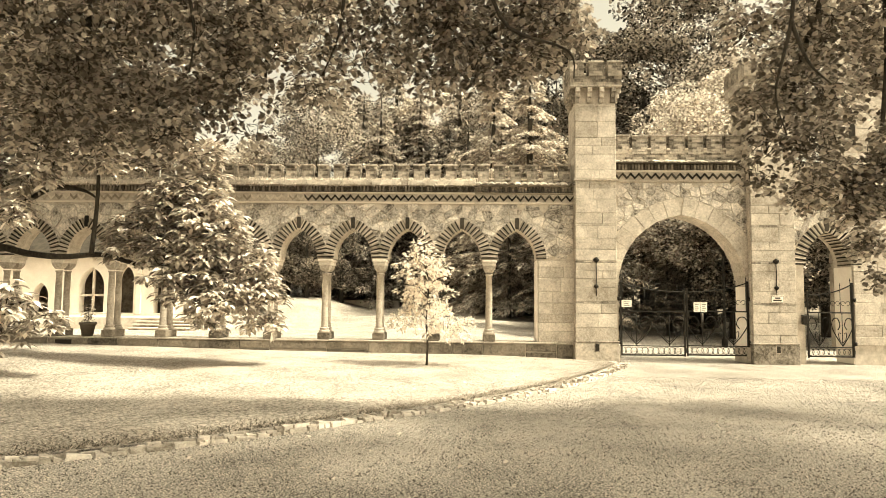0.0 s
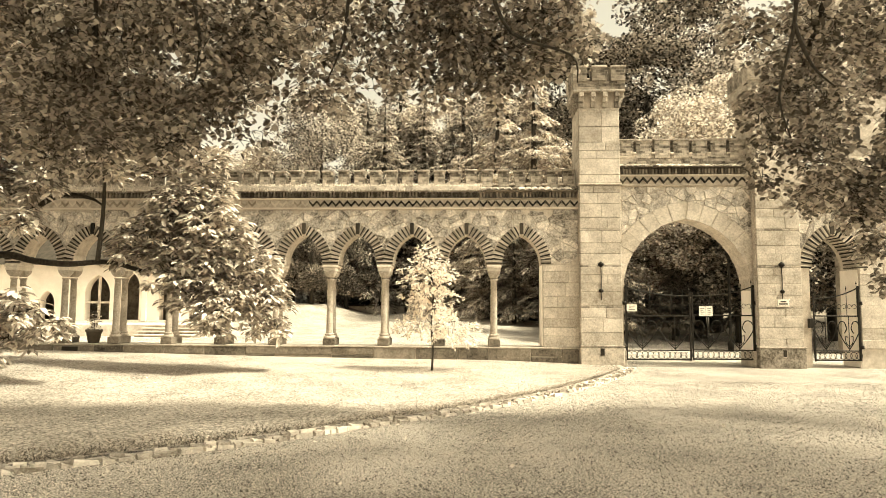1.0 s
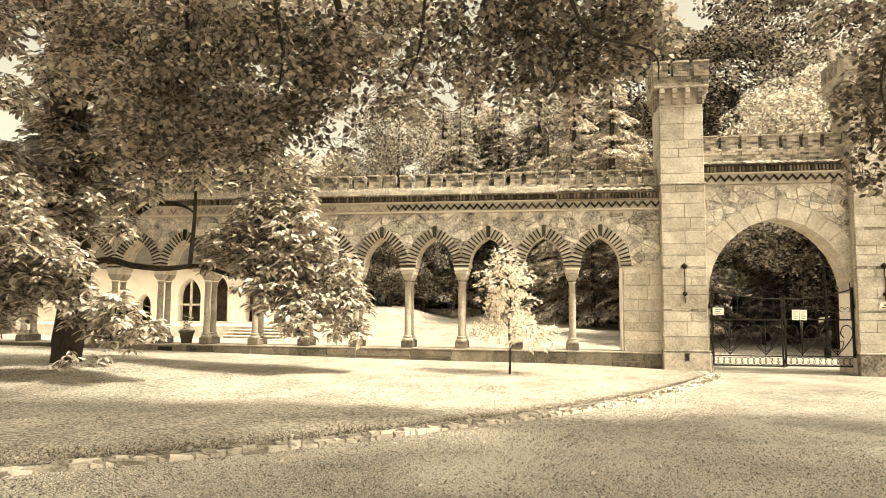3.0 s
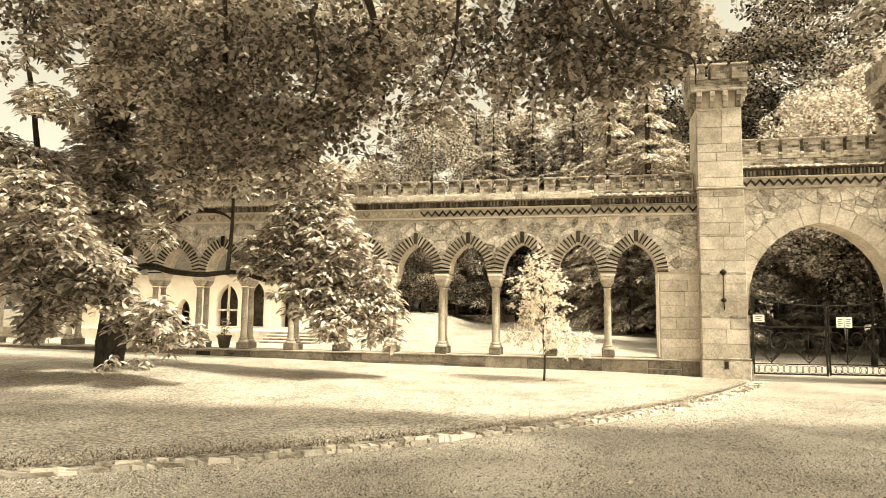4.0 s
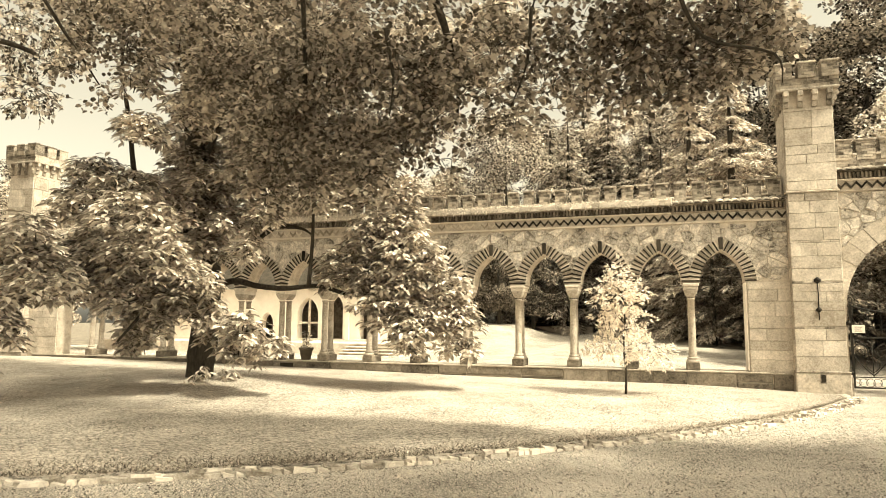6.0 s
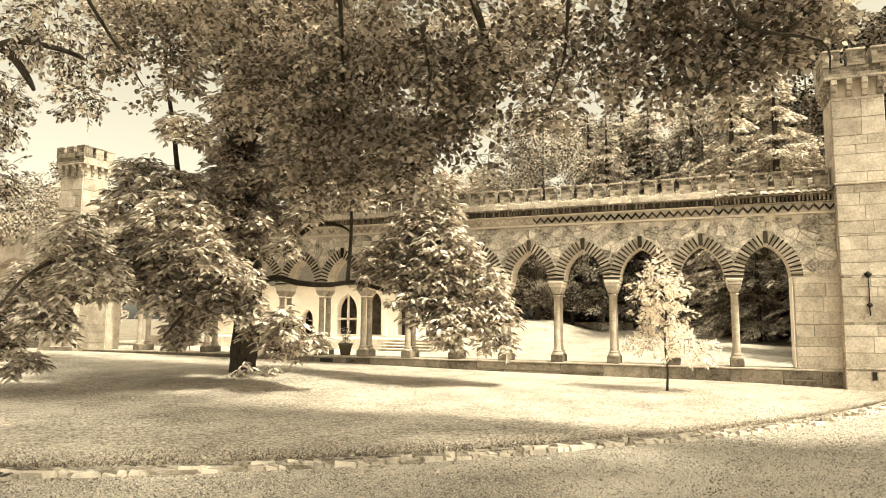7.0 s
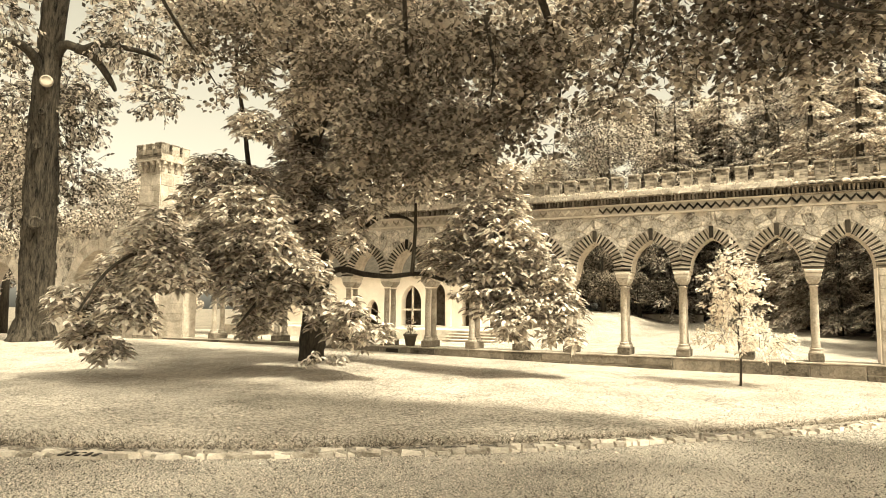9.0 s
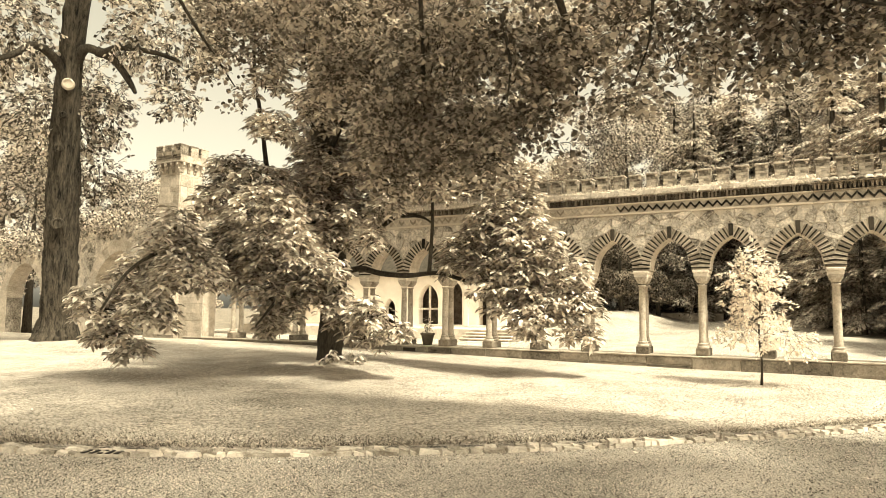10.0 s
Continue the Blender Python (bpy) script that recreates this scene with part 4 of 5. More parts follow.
def leaves(name, centres, size, mat, parent, seed, droop=0.35, shape="simple", heading=None, spread=1.0):
    """One mesh of many single leaves, each turned its own way; heading gives the way they point."""
    rng = np.random.default_rng(seed)
    n = len(centres)
    tpl, fc = {"oval": (LEAF_OVAL, OVAL_FACES), "round": (LEAF_ROUND, OVAL_FACES), "simple": (LEAF_SIMPLE, SIMPLE_FACES), "needle": (LEAF_SIMPLE * (0.55, 1.15, 1), SIMPLE_FACES)}[shape]
    d = rng.normal(0, 1, (n, 3)) * (1, 1, 0.55)
    if heading is not None:
        d = heading + d * 0.35 * spread
    d[:, 2] -= droop * np.linalg.norm(d, axis=1)
    d /= np.linalg.norm(d, axis=1, keepdims=True) + 1e-9
    up = rng.normal(0, 0.45 * spread, (n, 3)) + (0, 0, 1)
    s = np.cross(d, up)
    s /= np.linalg.norm(s, axis=1, keepdims=True) + 1e-9
    u = np.cross(s, d)
    sz = size * rng.uniform(0.65, 1.3, (n, 1, 1))
    v = (tpl[None, :, 0, None] * s[:, None] + tpl[None, :, 1, None] * d[:, None] + tpl[None, :, 2, None] * u[:, None]) * sz + np.asarray(centres)[:, None]
    f = fc[None] + (np.arange(n) * len(tpl))[:, None, None]
    me = bpy.data.meshes.new(name)
    v, f = v.reshape(-1, 3).astype(np.float32), f.reshape(-1, 3).astype(np.int32)
    me.vertices.add(len(v))
    me.vertices.foreach_set("co", v.ravel())
    me.loops.add(f.size)
    me.loops.foreach_set("vertex_index", f.ravel())
    me.polygons.add(len(f))
    me.polygons.foreach_set("loop_start", np.arange(0, f.size, 3, dtype=np.int32))
    me.update(calc_edges=True)
    me.materials.append(mat)
    ob = new(name, me)
    if parent is not None:
        ob.parent = parent
    return tagged(ob, kind="stuff")


def blob(rng, centre, radii, n, shell=0.0):
    """Places in an ellipsoid; shell near 1 keeps them to its skin."""
    d = rng.normal(0, 1, (n, 3))
    d /= np.linalg.norm(d, axis=1, keepdims=True)
    r = (shell + (1 - shell) * rng.random((n, 1))) ** (1 / 2.2)
    return np.array(centre) + d * r * np.array(radii)


def sprays(rng, lobes, twigs, per, length, fans=0.7):
    """Twigs within lobes, each with leaves along it. Returns leaf places, headings and twig lines."""
    places, heads, lines = [], [], []
    total = sum(l[2] for l in lobes)
    for centre, radii, weight in lobes:
        k = int(twigs * weight / total)
        starts = blob(rng, centre, radii, k, 0.15)
        for s in starts:
            out = (s - np.array(centre)) / np.array(radii)
            d = out * 0.8 + rng.normal(0, 0.5, 3) + (0, 0, -0.25)
            d /= np.linalg.norm(d) + 1e-9
            e = s + d * length * rng.uniform(0.6, 1.3) + np.array((0, 0, -0.25 * length))
            lines.append((s, e))
            t = rng.random(per) ** 0.6
            places.append(s + (e - s) * t[:, None] + rng.normal(0, length * 0.10, (per, 3)))
            fan = rng.normal(0, fans, (per, 3)) * (1, 1, 0.5)
            heads.append(np.repeat(d[None], per, 0) * 0.8 + fan)
    return np.concatenate(places), np.concatenate(heads), lines


def twig_mesh(name, lines, r, mat, parent, every=1):
    bm = bmesh.new()
    for a, b in lines[::every]:
        m = (np.array(a) + np.array(b)) / 2 + np.array((0, 0, 0.04))
        tube(bm, [a, m, b], [r, r * 0.7, r * 0.35], 4)
    return tagged(part(name, bm, mat, parent), kind="stuff")


def tiers(rng, bough, thick, density, per, reach, droop, loose):
    """Whorls of leaves in flattened tiers along a bough (its y, then x, z and radius of each tier): leaf places, headings, twig lines."""
    y, rows = bough
    places, heads, lines = [], [], []
    for x, z, r in rows:
        yy = y + rng.uniform(-0.35, 0.35)
        core = np.array((x, yy, z - 0.35 * r))
        for layer in (0.55, 0.1, -0.4):
            rr = r * math.sqrt(1 - layer * layer * 0.8)
            n = max(3, int(density * rr * rr))
            a, q = rng.random(n) * 6.283, np.sqrt(rng.random(n))
            for ang, u in zip(a, q):
                c = np.array((x + rr * u * math.cos(ang), yy + rr * 0.85 * u * math.sin(ang), z + r * (layer * thick + 0.22 * (1 - u * u) - 0.18 * u ** 4) + rng.normal(0, 0.05)))
                out = np.array((math.cos(ang), math.sin(ang), -0.25 * u)) * (0.2 + 0.8 * u)
                if rng.random() < 0.45:
                    back = (core - c) * min(1.0, rng.uniform(0.15, 0.40) / (np.linalg.norm(core - c) + 1e-6))
                    lines.append((c + back + rng.normal(0, 0.08, 3) + (0, 0, 0.05), c))
                b = rng.random() * 6.283 + np.arange(per) * 6.283 / per + rng.normal(0, 0.25, per)
                h = np.stack([np.cos(b), np.sin(b), np.full(per, -droop)], 1) + out * 0.55 + rng.normal(0, 0.18, (per, 3))
                places.append(np.repeat(c[None], per, 0) + h * reach * 0.12 + rng.normal(0, reach * loose, (per, 3)))
                heads.append(h)
    return np.concatenate(places), np.concatenate(heads), lines


def foliage(parent, boughs, seed, thick, density, per, size, mat, shape, droop, twig, name="crown", loose=0.15):
    rng = np.random.default_rng(seed)
    got = [tiers(rng, b, thick, density * k, per, size, droop, loose) for b, k in boughs]
    leaves(name, np.concatenate([g[0] for g in got]), size, mat, parent, seed + 1, 0.12, shape, np.concatenate([g[1] for g in got]), 0.5)
    twig_mesh("branchwork", [l for g in got for l in g[2]], twig, BARK, parent)


# the large-leaved tree on the lawn
big = tagged(new("magnolia_tree"), "spreading large-leaved tree with low drooping boughs on the lawn", "tree")
bm = bmesh.new()
tube(bm, smooth_line([(-5.0, -4.6, 0.15), (-4.98, -4.6, 0.6), (-4.85, -4.65, 1.6), (-4.75, -4.8, 3.0), (-4.85, -5.2, 5.0), (-4.8, -5.6, 7.5), (-4.6, -5.8, 10.5)], 4), [0.42, 0.34, 0.31, 0.30, 0.30, 0.33, 0.32, 0.31, 0.30, 0.30, 0.29, 0.28, 0.27, 0.26, 0.25, 0.24, 0.23, 0.22, 0.21, 0.20, 0.19, 0.17, 0.15, 0.12, 0.08], 14)
part("trunk", bm, BARK, big)
LIMB_LINES = [[(-4.75, -4.7, 2.9), (-3.9, -4.5, 3.35), (-3.2, -4.4, 3.75), (-2.6, -4.4, 3.70), (-2.3, -4.42, 3.55)],
         [(-4.8, -4.6, 2.3), (-4.2, -4.6, 2.52), (-3.6, -4.5, 2.40), (-2.9, -4.45, 2.34), (-2.2, -4.2, 2.40), (-1.6, -4.0, 2.22), (-1.0, -3.8, 2.20), (-0.05, -3.5, 1.7), (0.5, -3.3, 1.3)],
         [(-2.35, -4.4, 2.4), (-2.25, -4.45, 3.6), (-2.3, -4.5, 4.8), (-2.6, -4.6, 5.6)],
         [(-4.9, -4.8, 2.6), (-5.4, -6.0, 3.0), (-5.8, -7.6, 3.1), (-6.0, -9.2, 2.4), (-5.9, -10.0, 1.5)],
         [(-4.9, -4.9, 3.4), (-5.6, -6.0, 4.3), (-5.5, -6.6, 5.8), (-5.43, -6.97, 7.15), (-5.3, -7.0, 9.5)],
         [(-4.9, -4.8, 1.9), (-4.9, -5.8, 2.1), (-4.6, -6.8, 1.8), (-4.5, -7.6, 1.2)],
         [(-4.8, -5.2, 5.0), (-4.0, -5.6, 5.8), (-3.3, -6.0, 6.4), (-2.4, -6.1, 6.8)]]
for pts in LIMB_LINES:
    line = smooth_line(pts, 5)
    r0 = 0.05 if pts[0][0] > -3 else 0.08 if pts[0][2] < 5 else 0.08
    part("limb", tube(bmesh.new(), line, [r0 * (1 - 0.78 * i / (len(line) - 1)) for i in range(len(line))], 8), BARK, big)
LEFT_BOUGH = (-8.6, [(-5.93, 3.32, 0.36), (-5.71, 2.83, 0.64), (-6.79, 2.27, 0.80), (-5.3, 2.26, 0.72), (-7.64, 1.6, 0.66), (-6.06, 1.47, 0.56), (-7.49, 0.98, 0.46), (-7.06, 0.72, 0.34), (-8.1, 0.9, 0.28), (-7.5, 0.5, 0.18)])
FRONT_BOUGH = (-7.2, [(-6.09, 4.61, 0.57), (-5.22, 4.13, 0.81), (-6.37, 3.97, 0.59), (-4.55, 3.39, 0.91), (-5.53, 2.93, 0.81), (-4.07, 2.78, 0.79), (-5.66, 2.29, 0.6), (-4.65, 2.09, 0.75), (-3.54, 2.31, 0.62)])
LOW_BOUGH = (-6.4, [(-3.81, 1.88, 0.73), (-4.81, 1.57, 0.55), (-3.35, 1.41, 0.5), (-5.37, 1.15, 0.43), (-2.91, 1.05, 0.46), (-2.43, 1.42, 0.45), (-2.09, 1.1, 0.29)])
RIGHT_BOUGH = (-3.9, [(-0.35, 4.5, 0.5), (-1.9, 5.1, 0.65), (-0.25, 3.75, 0.55), (-1.45, 4.4, 0.6), (-0.88, 3.52, 0.71), (-1.3, 2.85, 0.9), (-0.14, 2.98, 0.81), (-2.02, 2.52, 0.45), (-0.54, 2.3, 0.92), (0.51, 2.29, 0.72), (0.87, 1.68, 0.54), (0.18, 1.49, 0.74), (0.95, 1.07, 0.39), (-0.6, 1.74, 0.57), (-0.14, 1.0, 0.27)])
SHADED_CROWN = (-5.0, [(-4.5, 4.4, 0.8), (-5.22, 5.37, 0.82), (-3.46, 4.85, 0.91), (-3.75, 3.75, 0.45), (-5.87, 4.65, 0.63), (-2.83, 4.25, 0.5), (-1.95, 4.3, 0.55), (-3.08, 5.54, 1.04), (-4.56, 6.27, 0.94), (-1.75, 5.12, 0.74)])
TALL_SHOOT = (-6.9, [(-4.96, 6.45, 0.5), (-4.18, 7.01, 0.7), (-5.34, 5.67, 0.41), (-4.59, 5.33, 0.54), (-3.91, 5.79, 0.65), (-3.11, 6.39, 0.81), (-5.19, 7.91, 0.6), (-3.75, 7.86, 0.83), (-2.42, 7.1, 0.91), (-6.07, 8.36, 0.4)])
# the highest tiers lie out of view, added to shade the west lawn
TOP_CROWN = (-5.4, [(-5.0, 8.8, 1.3), (-3.0, 8.6, 1.4), (-4.0, 10.2, 1.5), (-1.6, 7.6, 1.1), (-6.6, 9.7, 1.3), (-1.8, 10.6, 1.6), (0.1, 10.5, 1.4), (-5.6, 11.4, 1.5)])
# tiers added above the arcade chiefly to shade its wall
WALL_SHADE_TIERS = (-1.0, [(-2.6, 6.6, 1.1), (-1.2, 7.4, 1.2), (0.2, 8.2, 1.2), (-3.8, 7.4, 1.2), (1.2, 9.3, 1.2), (-1.0, 9.4, 1.3), (-2.8, 8.8, 1.2), (-4.9, 6.6, 0.9), (-5.6, 7.8, 1.2), (-6.6, 6.4, 0.9)])
TRUNK_LEAVES = (-5.7, [(-4.35, 3.2, 0.55), (-4.75, 3.95, 0.6), (-4.1, 4.5, 0.6), (-3.9, 3.6, 0.4), (-4.7, 2.75, 0.5), (-3.2, 3.05, 0.35), (-2.9, 3.75, 0.4), (-4.9, 5.1, 0.6)])
foliage(big, [(LEFT_BOUGH, 1), (FRONT_BOUGH, 1), (LOW_BOUGH, 1), (RIGHT_BOUGH, 1), (SHADED_CROWN, 1.2), (TALL_SHOOT, 0.75), (TOP_CROWN, 0.6), (WALL_SHADE_TIERS, 0.55), (TRUNK_LEAVES, 1.0)], 21, 0.72, 88, 8, 0.195, LEAF_BIG, "oval", 0.08, 0.011)
# low shoots at the foot of the trunk
foliage(big, [((-5.2, [(-4.35, 0.42, 0.30), (-4.1, 0.33, 0.22)]), 1)], 25, 0.5, 40, 6, 0.17, LEAF_BIG, "oval", 0.35, 0.008, "foot_shoot")

# old furrowed trunk
old = tagged(new("old_tree"), "tall old tree with furrowed bark, pruning scars and knots", "tree")
bm = bmesh.new()
line = smooth_line([(-15.52, -4.87, 0.35), (-15.45, -4.9, 1.2), (-15.2, -5.1, 3.5), (-14.85, -5.35, 6.0), (-14.5, -5.6, 8.4), (-13.9, -5.8, 10.8), (-13.2, -5.9, 13.5)], 5)
line = [line[0].lerp(line[0], 0)] + [a.lerp(b, t) for a, b in zip(line, line[1:]) for t in (0.25, 0.5, 0.75, 1.0)]
tube(bm, line, [0.80 * (1 - 0.42 * min(i / 20, 1)) * (1 - 0.40 * max(i - 20, 0) / 104) for i in range(len(line))], 72)
for v in bm.verts:
    a = math.atan2(v.co.y + 5, v.co.x + 15)
    v.co += Vector((math.cos(a), math.sin(a), 0)) * (0.07 * noise.noise(Vector((a * 3, 0, v.co.z * 0.5))) + 0.17 * abs(noise.noise(Vector((a * 15 + 1.2 * noise.noise(Vector((a * 3, 5, v.co.z * 1.5))), 3, v.co.z * 0.9)))))
part("trunk", bm, BARK_PALE, old)
for pts in ([(-14.3, -5.6, 8.7), (-13.8, -5.6, 9.35), (-13.34, -5.3, 9.26), (-12.82, -5.03, 9.42), (-12.0, -4.4, 9.3), (-11.3, -4.2, 9.0)], [(-13.5, -5.4, 9.3), (-13.2, -5.0, 9.1), (-12.85, -4.66, 8.4), (-12.7, -4.6, 8.1)],
            [(-14.4, -5.7, 8.4), (-14.3, -6.2, 8.95), (-14.06, -6.96, 9.03), (-14.08, -7.53, 8.53), (-14.2, -8.6, 7.9)], [(-13.9, -5.8, 10.8), (-12.6, -5.6, 12.2), (-11, -5.4, 13)], [(-13.9, -5.8, 10.8), (-14.6, -6.8, 12.2), (-15.5, -7.8, 13)]):
    line = smooth_line(pts, 4)
    part("limb", tube(bmesh.new(), line, [0.17 * (1 - 0.7 * i / (len(line) - 1)) for i in range(len(line))], 8), BARK, old)
for x, y, z, r in ((-14.02, -5.9, 8.2, 0.15), (-14.25, -5.86, 7.3, 0.09), (-14.40, -5.82, 6.3, 0.10), (-14.62, -5.60, 4.05, 0.16)):
    knot = part("knot", lathe(bmesh.new(), [(r * 1.25, -0.05), (r * 1.15, 0.05), (r * 0.8, 0.09), (r * 0.75, 0.05)], 0, 0, 12), WOOD_SCAR if r == 0.15 else BARK_PALE, old, "sawn knot")
    knot.matrix_basis = Matrix.Translation((x, y, z)) @ Vector((0.79, -0.61, 0)).to_track_quat("Z", "Y").to_matrix().to_4x4()
rng = np.random.default_rng(31)
pl, hd, lines = sprays(rng, [((-12.0, -4.2, 10.2), (2.0, 1.5, 1.4), 1.0), ((-15.2, -7.5, 10.0), (1.6, 1.6, 1.4), 1.0), ((-13.5, -6, 13), (4, 3, 1.6), 1.2), ((-11.3, -4.3, 7.9), (0.4, 0.5, 0.6), 0.15), ((-15.9, -5.0, 7.6), (1.5, 1.5, 1.3), 0.5), ((-15.1, -4.2, 8.1), (0.8, 1.0, 1.2), 0.4), ((-20.5, -3.2, 9.6), (4.0, 2.6, 1.4), 1.2), ((-18.0, -4.6, 5.6), (1.6, 1.4, 1.2), 0.4), ((-16.9, -2.8, 6.2), (0.8, 1.0, 0.9), 0.3)], 2000, 11, 0.5)
leaves("crown", pl, 0.15, LEAF_WOOD, old, 32, 0.4, "simple", hd)
twig_mesh("branchwork", lines, 0.012, BARK, old)

# canopy of the tree that overhangs the forecourt
canopy = tagged(new("linden_tree"), "old linden whose dark boughs hang over the forecourt", "tree")
part("trunk", tube(bmesh.new(), smooth_line([(12.5, -25.0, -0.1), (12.4, -24.9, 2.5), (12.0, -24.5, 6.0), (11.0, -23.0, 9.5)], 4), [0.6 * (1 - 0.04 * i) for i in range(13)], 14), BARK, canopy)
BOUGH_LINES = [[(11.0, -23.0, 9.5), (8.5, -18, 9.6), (6.0, -13, 8.6), (4.5, -10.5, 7.2), (3.6, -9.2, 5.6)], [(8.5, -18, 9.6), (4, -15, 9.2), (1.5, -12, 7.6), (0.9, -10.4, 5.6), (0.4, -9.4, 4.2)],
          [(8.5, -18, 9.6), (9.5, -13, 8.8), (9.8, -10.2, 6.8), (9.6, -9.0, 5.0), (9.4, -8.6, 3.9)], [(6.0, -13, 8.6), (6.6, -10.2, 7.0), (6.0, -8.9, 5.6), (5.4, -8.5, 5.0)],
          [(9.8, -10.2, 6.8), (10.6, -9.0, 5.0), (10.7, -8.5, 3.4)], [(1.5, -12, 7.6), (2.4, -10.2, 6.0), (2.6, -9.3, 5.0), (2.5, -8.9, 4.3)], [(4, -15, 9.2), (-2, -13, 8.4), (-3.2, -11.2, 6.8), (-3.0, -9.8, 5.2)]]
HANGING = [[(9.04, -9.86, 5.5), (8.92, -9.95, 4.78), (8.81, -9.97, 4.37), (8.74, -9.91, 3.93), (8.84, -9.94, 3.46)],
           [(8.92, -9.95, 4.78), (9.05, -10.05, 4.27), (9.23, -10.17, 3.98)],
           [(1.93, -10.13, 5.28), (2.01, -10.04, 4.64), (1.95, -10.0, 4.18)],
           [(3.71, -9.67, 5.5), (3.65, -9.69, 4.78), (3.46, -9.66, 4.3)],
           [(5.43, -9.55, 5.54), (5.71, -9.5, 4.92), (6.43, -9.55, 4.61), (6.52, -9.45, 4.29)]]
for pts in HANGING:
    line = smooth_line(pts, 4)
    part("hanging_branch", tube(bmesh.new(), line, [0.028 * (1 - 0.75 * i / (len(line) - 1)) for i in range(len(line))], 6), BARK, canopy)
for pts in BOUGH_LINES:
    line = smooth_line(pts, 6)
    part("bough", tube(bmesh.new(), line, [0.085 * (1 - 0.94 * i / (len(line) - 1)) + 0.005 for i in range(len(line))], 7), BARK, canopy)
CAN_WEST = (-9.6, [(-0.22, 4.9, 0.75), (0.8, 4.75, 0.77), (0.04, 4.03, 0.68), (1.08, 3.96, 0.65), (1.72, 4.82, 0.59), (1.9, 4.0, 0.46), (1.56, 3.5, 0.39), (2.3, 4.53, 0.4), (2.43, 4.96, 0.41), (-0.13, 3.45, 0.36), (0.72, 3.45, 0.34), (-1.1, 5.3, 0.6)])
CAN_SPARSE = (-9.4, [(3.39, 4.24, 0.49), (3.81, 4.63, 0.56), (2.88, 4.67, 0.42), (3.15, 5.19, 0.57), (4.16, 5.18, 0.49), (2.46, 4.09, 0.41), (2.33, 3.66, 0.27), (4.31, 4.52, 0.35)])
CAN_MID = (-9.0, [(4.85, 5.09, 0.63), (5.23, 4.59, 0.52), (5.74, 5.08, 0.55), (6.11, 4.78, 0.4), (6.48, 5.23, 0.43), (4.75, 4.44, 0.34), (5.6, 4.51, 0.3), (6.7, 4.93, 0.19), (4.92, 5.43, 0.6), (6.19, 5.5, 0.58)])
CAN_EAST = (-9.0, [(8.88, 5.18, 0.4), (9.52, 5.07, 0.54), (10.2, 5.02, 0.52), (9.36, 4.36, 0.51), (8.92, 4.06, 0.35), (9.92, 4.25, 0.5), (9.14, 3.61, 0.35), (9.56, 3.53, 0.44), (8.97, 3.17, 0.23), (10.36, 3.62, 0.24), (9.6, 3.04, 0.27), (10.7, 5.4, 0.6)])
CAN_LOW = (-8.0, [(10.51, 3.26, 0.38), (10.93, 2.98, 0.33), (10.07, 3.09, 0.25), (10.57, 2.81, 0.27), (10.94, 2.42, 0.24), (10.99, 1.9, 0.16), (11.12, 4.85, 0.41), (10.98, 3.46, 0.33), (11.6, 3.4, 0.5), (11.5, 4.2, 0.5)])
CAN_SPRAY = (-9.9, [(-3.1, 5.05, 0.20), (-3.15, 5.4, 0.28), (-3.25, 5.9, 0.42), (-2.6, 5.75, 0.42), (-2.3, 6.4, 0.6), (-3.4, 6.6, 0.6)])
CAN_TOP = (-9.6, [(0.5, 5.9, 0.9), (2.0, 6.0, 0.9), (3.6, 6.1, 0.8), (5.2, 6.3, 0.8), (6.6, 6.4, 0.8), (8.6, 6.3, 0.8), (10.0, 6.2, 0.9), (-1.0, 6.3, 0.9)])
foliage(canopy, [(CAN_WEST, 1), (CAN_SPARSE, 0.5), (CAN_MID, 0.9), (CAN_EAST, 0.75), (CAN_LOW, 1.5), (CAN_TOP, 0.6), (CAN_SPRAY, 0.7)], 41, 1.0, 235, 6, 0.080, LEAF_CANOPY, "round", 0.45, 0.005, loose=0.7)
# upper crown out of view, its lobes placed to shade lawn and gravel
rng = np.random.default_rng(44)
pl, hd, lines = sprays(rng, [((9.5, -16.5, 9.5), (8.5, 6.0, 1.6), 1.0), ((3.0, -19, 9.0), (6, 5, 1.6), 0.6), ((13, -14, 9.8), (5, 2.5, 1.4), 0.4), ((16, -11.5, 9.8), (4, 3.0, 1.2), 0.4), ((2.5, -11.0, 9.4), (6.5, 2.3, 1.2), 0.34), ((19, -5.5, 9.8), (3.5, 3.5, 1.3), 0.12)], 4100, 12, 0.9)
leaves("upper_crown", pl, 0.19, LEAF_CANOPY, canopy, 43, 0.3, "simple", hd)

# staked sapling
sap = tagged(new("sapling"), "young slender tree with bright leaves on the lawn", "tree")
sap.location = (4.35, -2.88, ground_z(4.35, -2.88) + 0.03)
sap.scale = (0.95, 0.95, 0.97)
part("trunk", tube(bmesh.new(), smooth_line([(0, 0, 0), (0.02, 0, 0.5), (-0.02, 0, 1.0), (0.02, 0, 1.7), (-0.06, 0, 2.4), (-0.10, 0, 2.85)], 4), [0.027 * (1 - 0.036 * i) for i in range(21)], 8), BARK, sap)
rng = np.random.default_rng(51)
for k in range(9):
    a, z = k * 2.4, 0.85 + 0.17 * k
    ln = 0.75 * (1 - 0.06 * k)
    part("branch", tube(bmesh.new(), smooth_line([(0, 0, z), (0.4 * ln * math.cos(a), 0.4 * ln * math.sin(a), z + 0.22), (ln * math.cos(a), ln * math.sin(a), z + 0.30)], 3), [0.012] * 4 + [0.008] * 3, 5), BARK, sap)
